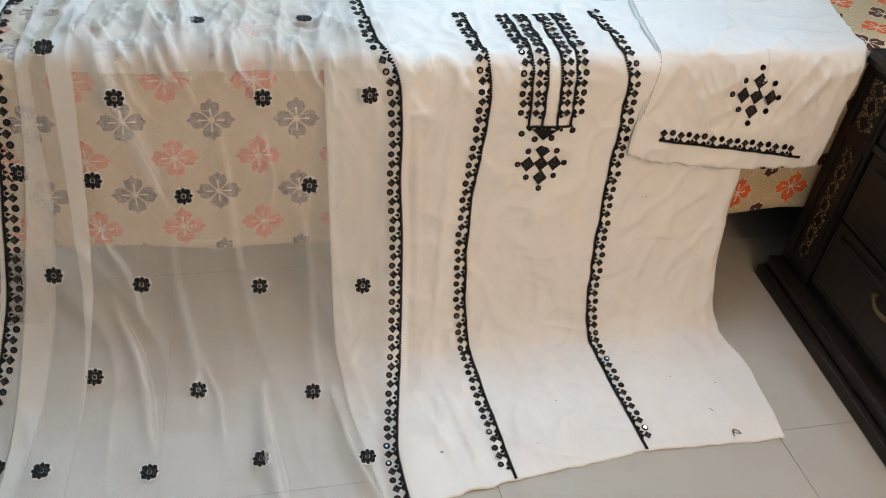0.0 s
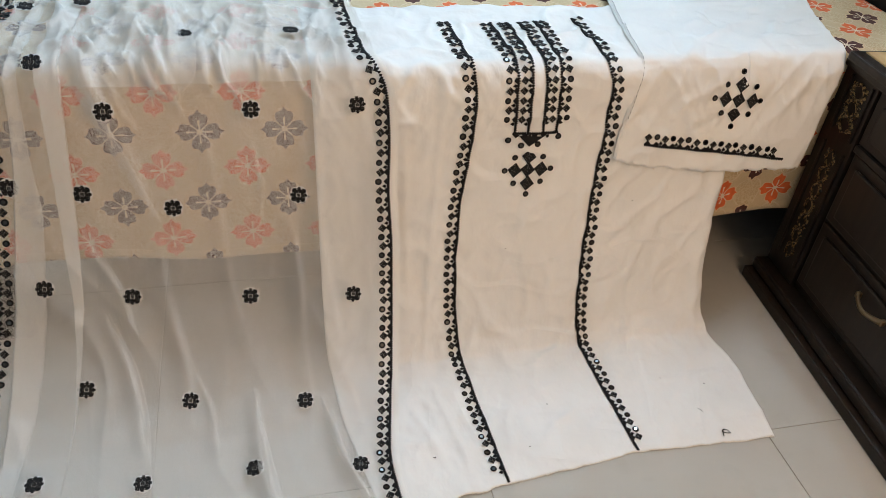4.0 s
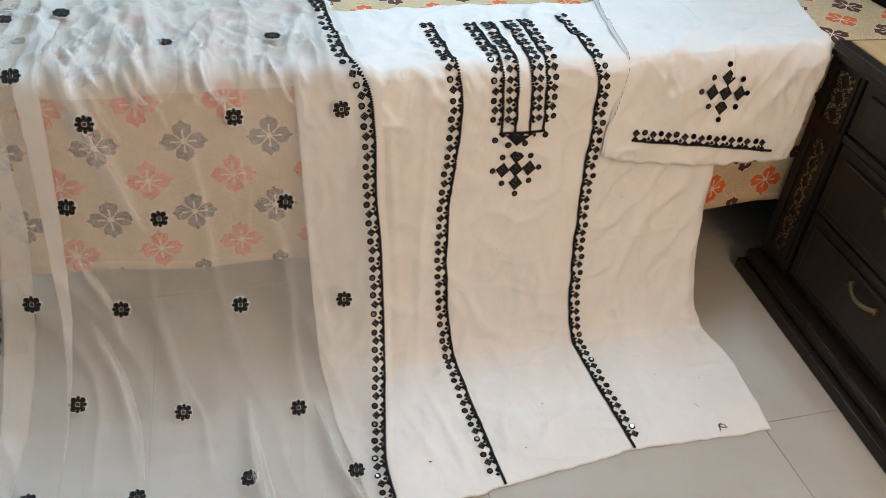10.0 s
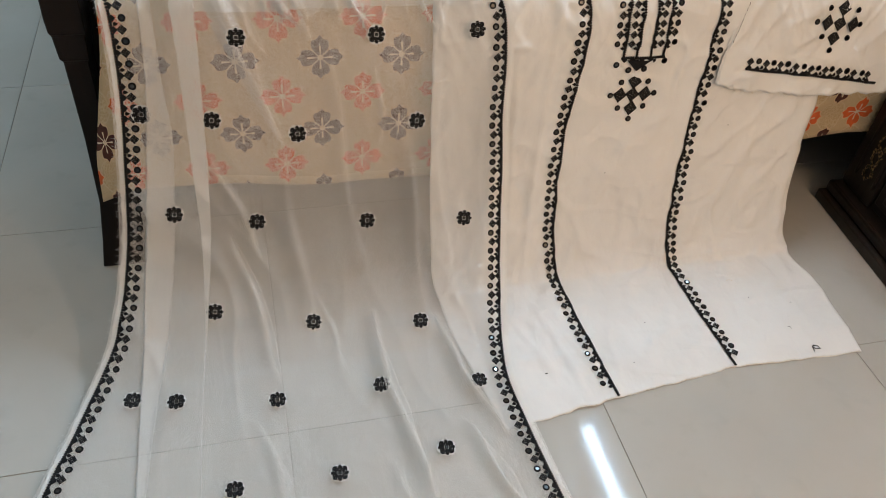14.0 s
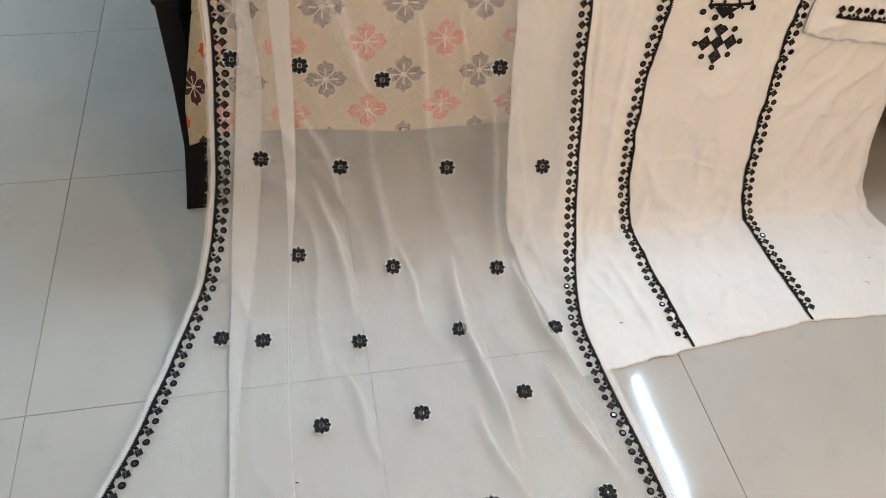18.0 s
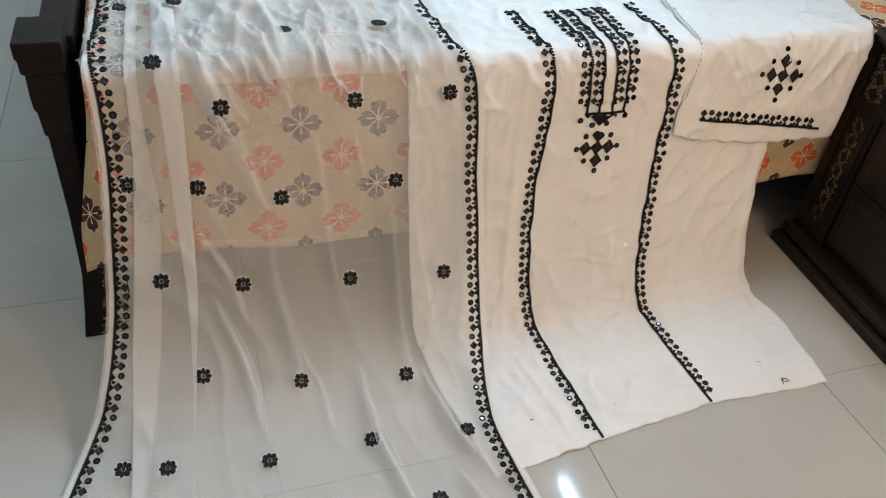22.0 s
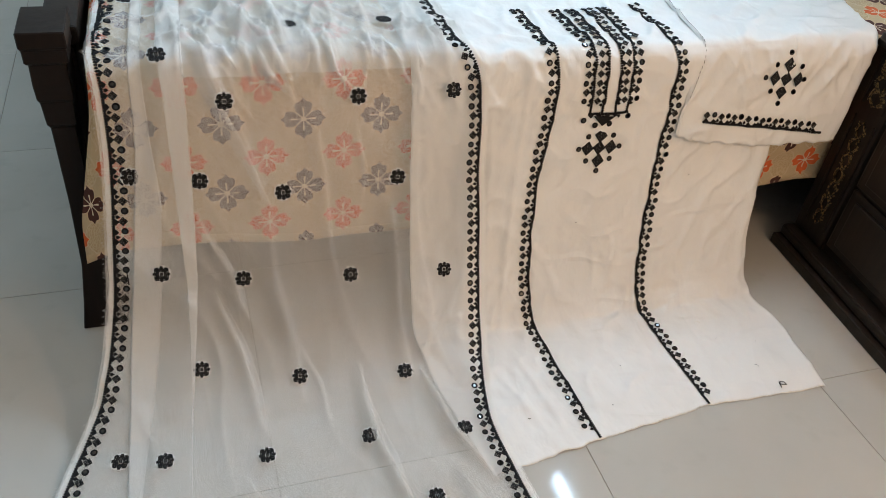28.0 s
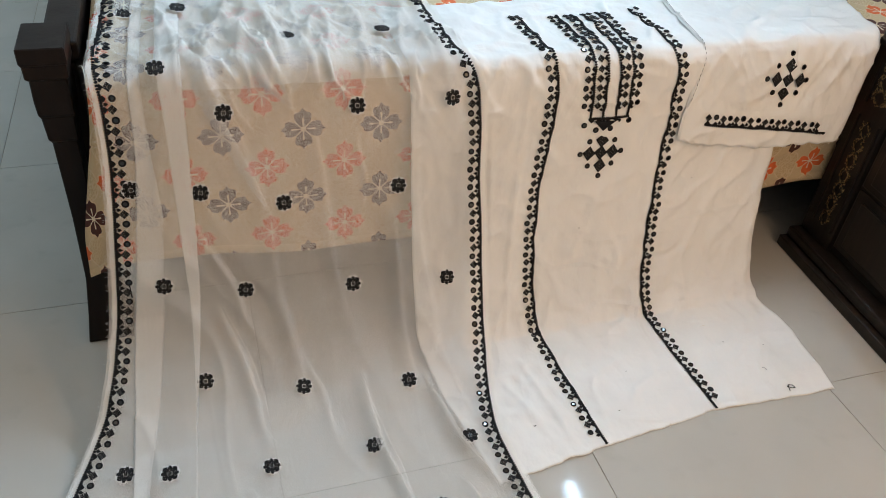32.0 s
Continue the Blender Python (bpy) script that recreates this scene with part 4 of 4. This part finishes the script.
# short creases crowd together where the cloth bends over the bed's edge
rng = random.Random(23)
for k in range(34):
    x, s = rng.uniform(-0.69, -0.22), rng.uniform(0.47, 0.60)
    long = rng.uniform(0.05, 0.13)
    lean = rng.uniform(-0.010, 0.045)
    GATHERS.append((rng.uniform(0.0028, 0.0055), rng.uniform(0.005, 0.010), [(x, s), (x + lean * 0.4, s + long * 0.5), (x + lean, s + long)]))
PLEATS = [(*a, *b, height * (0.9 if way[0][1] < 0.6 else 0.8 if way[0][1] < 1.2 else 1.5), wide * 1.1) for wide, height, way in GATHERS for a, b in ((way[0], way[-1]),)]
PLEATS += [(-0.33, 0.85, -0.30, 1.3, 0.010, 0.010), (-0.47, 0.70, -0.42, 1.15, 0.010, 0.009), (-0.27, 0.75, -0.25, 1.2, 0.010, 0.012), (-0.56, 0.9, -0.53, 1.3, 0.010, 0.010)]


def dupatta_folds(x, s):
    d = 0.0035 + ripple(x, s, 41.0, 1.0)
    drift = x * 7.5 - s * 2.0 + 0.8 * noise.noise(Vector((x * 3, s * 3, 77)))
    crest = max(0.0, 1 - 2.4 * abs(noise.noise(Vector((drift, s * 1.3, 52)))))
    fine = max(0.0, 1 - 2.6 * abs(noise.noise(Vector((drift * 2.3, s * 2.6, 64)))))
    calm = 1.0 if s < 1.25 else max(0.35, 1.0 - (s - 1.25) * 1.6)
    d += calm * (0.0060 * crest * crest + 0.0012 * fine * fine)
    for q in PLEATS:
        d += pleat(x, s, *q)
    if s < 0.66:
        # gathers on the bed top, running towards its edge
        g = max(0.0, 1 - 2.2 * abs(noise.noise(Vector((x * 11 + s * 1.5, s * 2.2, 91)))))
        h = max(0.0, 1 - 2.2 * abs(noise.noise(Vector((x * 17 - s * 9, s * 9 + x * 3, 95)))))
        d += min(1.0, (0.66 - s) / 0.1) * (0.014 * g ** 3 + 0.010 * h ** 3 + 0.004 * max(0.0, 1 - 2.4 * abs(noise.noise(Vector((x * 38 + s * 12, s * 16, 99))))) ** 2)
    return max(0.001, d)


dupatta = Cloth(DUPATTA_PROFILE, DUPATTA_X, dupatta_folds, soft=0.006)


def dupatta_end(c):
    x = dupatta.x_at(c, 1.7)
    y = float(np.interp(x, [-1.08, -0.975, -0.72, -0.45, -0.145], [-0.699, -0.742, -0.793, -0.819, -0.838]))
    return dupatta.s_of_y(y - 0.024)


sheer = dupatta.mesh("dupatta", CHIFFON, [3, 16, 8, 28, 8, 190, 3], lambda c: 0.0, dupatta_end, 300)
tagged(sheer, "sheer white chiffon dupatta with black mirror-work border and scattered flower motifs", "dupatta")


# the cloth lies doubled on the bed top
bm = bmesh.new()
rows = []
for i in range(61):
    c = 5 + i / 60
    col = []
    for j in range(91):
        s = 0.02 + (dupatta.s_of_y(-0.012) + 0.006 * noise.noise(Vector((c * 6, 1, 4))) - 0.02) * j / 90
        a, b = dupatta.x_at(5, s) + 0.004, dupatta.x_at(6, s) - 0.006
        x = a + (b - a) * i / 60
        q = dupatta.c_of_x(x, s, 5)
        col.append(bm.verts.new(dupatta.point(min(q, 5.99), s, -0.0022 + 0.0012 * noise.noise(Vector((x * 30, s * 25, 6))))))
    rows.append(col)
for a, b in zip(rows, rows[1:]):
    for j in range(90):
        bm.faces.new((a[j], a[j + 1], b[j + 1], b[j]))
part("folded_layer", bm, VEIL, sheer, "second chiffon layer folded under on the bed", True)


def gather(wide, height, way):
    """Cloth that lies over itself along a fold: a tapered strip, rounded on one flank, sharp on the other."""
    n = 36
    f = np.linspace(0, 1, n + 1)
    knots = np.linspace(0, 1, len(way))
    xs = sweep_soft(np.interp(f, knots, [w[0] for w in way]), 0.06, 1 / n)
    ss = sweep_soft(np.interp(f, knots, [w[1] for w in way]), 0.06, 1 / n)
    bm = bmesh.new()
    rows = []
    for k in range(n + 1):
        dx, ds = xs[min(k + 1, n)] - xs[max(k - 1, 0)], ss[min(k + 1, n)] - ss[max(k - 1, 0)]
        q = math.hypot(dx, ds)
        w = wide * (0.06 + math.sin(math.pi * f[k]) ** 0.7) * (1 + 0.3 * noise.noise(Vector((f[k] * 5, wide * 900, 2))))
        row = []
        for a, h in ((-1.0, 0.0), (-0.5, 0.25), (0.0, 0.55), (0.5, 0.8), (0.85, 0.85), (1.0, 0.6)):
            x, s = xs[k] + a * w * ds / q, ss[k] - a * w * dx / q
            row.append(bm.verts.new(dupatta.point(min(5.999, dupatta.c_of_x(x, s, 5)), s, 0.0008 + h * (0.35 if height < 0.015 else 0.6) * height * w / wide)))
        rows.append(row)
    for a, b in zip(rows, rows[1:]):
        for k in range(5):
            bm.faces.new((a[k], b[k], b[k + 1], a[k + 1]))
    part("gather", bm, CREASE if way[0][1] < 0.62 or height > 0.011 else GATHER, sheer, "gathered fold where the chiffon lies double", True)


for g in GATHERS:
    gather(*g)

# loose fibres along the raw long edge
bm = bmesh.new()
rng = random.Random(31)
for k in range(180):
    s = rng.uniform(0.58, 1.75)
    a = dupatta.point(0.02, s, 0.001)
    b = a + Vector((-rng.uniform(0.002, 0.007), rng.uniform(-0.004, 0.004), rng.uniform(-0.003, 0.003)))
    w = Vector((0, 0.00012, 0.00012))
    mid = (a + b) / 2 + Vector((0, rng.uniform(-0.002, 0.002), rng.uniform(0, 0.002)))
    low = [[bm.verts.new(q + w), bm.verts.new(q - w), bm.verts.new(q + Vector((0, -0.0002, 0.0003)))] for q in (a, mid, b)]
    for p, q in zip(low, low[1:]):
        for i in range(3):
            bm.faces.new((p[i], q[i], q[(i + 1) % 3], p[(i + 1) % 3]))
tagged(part("loose_fibres", bm, COTTON, sheer, "fine white fibres of the raw edge"), kind="stuff")


def edge_band(c):
    def place(d, across):
        s = S_TOP + d
        x = dupatta.x_at(c, s)
        i = c if across >= 0 else c - 1
        a, b = dupatta.x_at(i, s), dupatta.x_at(i + 1, s)
        q = i + (x + across - a) / (b - a)
        m = dupatta.frame_at(q, s, 0, 0.0012)
        return m
    return place


def hem_strip(c0, c1, reach=1.0, name="folded_hem", label="raw white folded hem"):
    """A strip of cloth that lies double, two layers thick."""
    bm = bmesh.new()
    rows = []
    for j in range(241):
        f = reach * j / 240
        row = []
        for c in (c0, (c0 + c1) / 2, c1):
            s = f * (dupatta_end(c) - 0.003)
            jag = 0.0025 * noise.noise(Vector((s * 60, c0, 3)))
            p = dupatta.point(c, s, 0.0010)
            row.append(bm.verts.new(p + Vector((jag if c != (c1 if c0 < 1 else c0) else 0, 0, 0))))
        rows.append(row)
    for a, b in zip(rows, rows[1:]):
        for k in range(2):
            bm.faces.new((a[k], b[k], b[k + 1], a[k + 1]))
    part(name, bm, HEM, sheer, label, True)


hem_strip(0.30, 0.85)
hem_strip(6.2, 6.75)
hem_strip(4.05, 4.95, 0.74, "pleat_layer", "doubled white pleat of the dupatta")
fray(dupatta, sheer, dupatta_end, 0.1, 0.95, 30, 8, 0.012)
fray(dupatta, sheer, dupatta_end, 5.1, 6.95, 110, 9, 0.011)
S_TOP = dupatta.s_of_y(0.56)
border(sheer, edge_band(1), dupatta.s_of_y(-0.700) - S_TOP, 1)
border(sheer, edge_band(6), dupatta.s_of_y(-0.832) - S_TOP, -1)


def hem_band(d, across):
    f = d / 0.935
    x = -1.072 + 0.928 * f
    y = float(np.interp(x, [-1.08, -0.975, -0.72, -0.45, -0.145], [-0.699, -0.742, -0.793, -0.819, -0.838]))
    s = dupatta.s_of_y(y) + across
    return dupatta.frame_at(dupatta.c_of_x(x, s, 0 if x < -0.855 else 3), s, 90 + (17 if f < 0.2 else 6), 0.002)


border(sheer, hem_band, 0.93, -1)

# flower motifs: x and y of each on the cloth
FLOWERS = [(-0.790, -0.063), (-0.774, 0.243), (-0.672, 0.243), (-0.485, 0.081), (-0.295, 0.109), (-0.720, 0.002), (-0.618, -0.025), (-0.378, -0.027),
           (-0.190, -0.027), (-0.674, -0.067), (-0.527, -0.077), (-0.304, -0.074), (-0.760, -0.122), (-0.615, -0.132), (-0.406, -0.141),
           (-0.210, -0.148), (-0.710, -0.228), (-0.529, -0.259), (-0.319, -0.282), (-0.865, -0.363), (-0.789, -0.383), (-0.612, -0.405),
           (-0.420, -0.410), (-0.230, -0.424), (-0.329, -0.560), (-0.985, -0.682), (-0.815, -0.735), (-0.697, -0.574), (-0.616, -0.760),
           (-0.522, -0.577), (-0.437, -0.762), (-0.241, -0.772)]
for x, y in FLOWERS:
    s = dupatta.s_of_y(y)
    c = dupatta.c_of_x(x, s, 3)
    if c >= 7 or x < -0.785 and y > -0.1:
        c = dupatta.c_of_x(x, s, 1)
    lapped = any(math.hypot(x - a, s - b) < wide + 0.012 for wide, height, way in GATHERS for p, q in zip(way, way[1:]) for k in range(9)
                 for a, b in ((p[0] + (q[0] - p[0]) * k / 8, p[1] + (q[1] - p[1]) * k / 8),))
    ob = stitch("flower_motif", MEDALLION, sheer, dupatta.frame_at(c, s, random.uniform(-8, 8), 0.011 if lapped else 0.004))
    stitch("mirror", SMALL_DISC, ob, Matrix())
    stitch("backing", BACKING, ob, pose(0, 0, -0.0006, 0, 0, random.uniform(0, 360)))


# ---- loose ends of thread on the kurta panel ----
def loose_thread(name, x, y, points, radius, mat, label, cloth=kurta, first=0):
    base = cloth.point(cloth.c_of_x(x, cloth.s_of_y(y), first), cloth.s_of_y(y), 0.0006)
    bm = bmesh.new()
    pts = [Vector(p) for p in points]
    fine = []
    for a, b in zip(pts, pts[1:]):
        fine += [a.lerp(b, k / 4) for k in range(4)]
    fine.append(pts[-1])
    loops = []
    for k, p in enumerate(fine):
        d = (fine[min(k + 1, len(fine) - 1)] - fine[max(k - 1, 0)]).normalized()
        side = Vector((-d.y, d.x, 0)).normalized() * radius
        up = Vector((0, 0, radius))
        loops.append([bm.verts.new(p + up + q) for q in (side, up, -side, -up)])
    for a, b in zip(loops, loops[1:]):
        for i in range(4):
            bm.faces.new((a[i], b[i], b[(i + 1) % 4], a[(i + 1) % 4]))
    ob = mesh_object(name, bm, mat)
    ob.location = base
    tagged(ob, label, "thread", "loose threads")


loose_thread("loose_thread", 0.512, -0.459, [(-0.008, -0.008, 0), (-0.004, 0.006, 0.002), (0.004, 0.003, 0.004), (0.010, -0.003, 0), (0.0, -0.002, 0.001), (-0.006, 0.004, 0), (0.002, 0.009, 0)], 0.0010, THREAD, "tangled scrap of black thread on the white cotton")
loose_thread("loose_thread", 0.488, -0.395, [(-0.004, 0.004, 0), (0.0, 0.0, 0.002), (0.003, -0.005, 0)], 0.0005, THREAD, "short end of black thread on the white cotton")
loose_thread("loose_thread", 0.42, -0.245, [(-0.008, 0.0, 0), (0.0, 0.003, 0.001), (0.007, -0.002, 0)], 0.0005, RAW_EDGE, "short end of tan thread on the white cotton")
loose_thread("loose_thread", -0.09, -0.425, [(-0.002, 0.001, 0), (0.001, -0.001, 0.001), (0.003, 0.001, 0)], 0.0011, THREAD, "tiny knot of black thread on the white cotton")
for x, y in ((0.44, -0.30), (0.30, -0.36), (0.17, -0.33), (0.53, -0.33), (0.10, -0.43), (0.40, -0.06), (0.12, -0.08)):
    loose_thread("lint_speck", x, y, [(-0.0016, 0.0, 0), (0.0, 0.0006, 0.0004), (0.0015, -0.0005, 0)], 0.0005, THREAD, "tiny dark speck of lint on the white cotton")
loose_thread("loose_thread", -0.746, -0.672, [(-0.002, 0.001, 0), (0.001, -0.001, 0.001), (0.002, 0.001, 0)], 0.0012, THREAD, "tiny knot of black thread on the white chiffon", dupatta, 3)
# a flower motif caught edge-on in the pleat, simplified to one straight thread
loose_thread("loose_thread", -0.820, -0.124, [(-0.0005, 0.005, 0.014), (0.0, 0.0, 0.0), (0.0005, -0.005, -0.014)], 0.0010, THREAD, "black flower motif edge-on in the chiffon fold, built as a short straight thread", dupatta, 1)
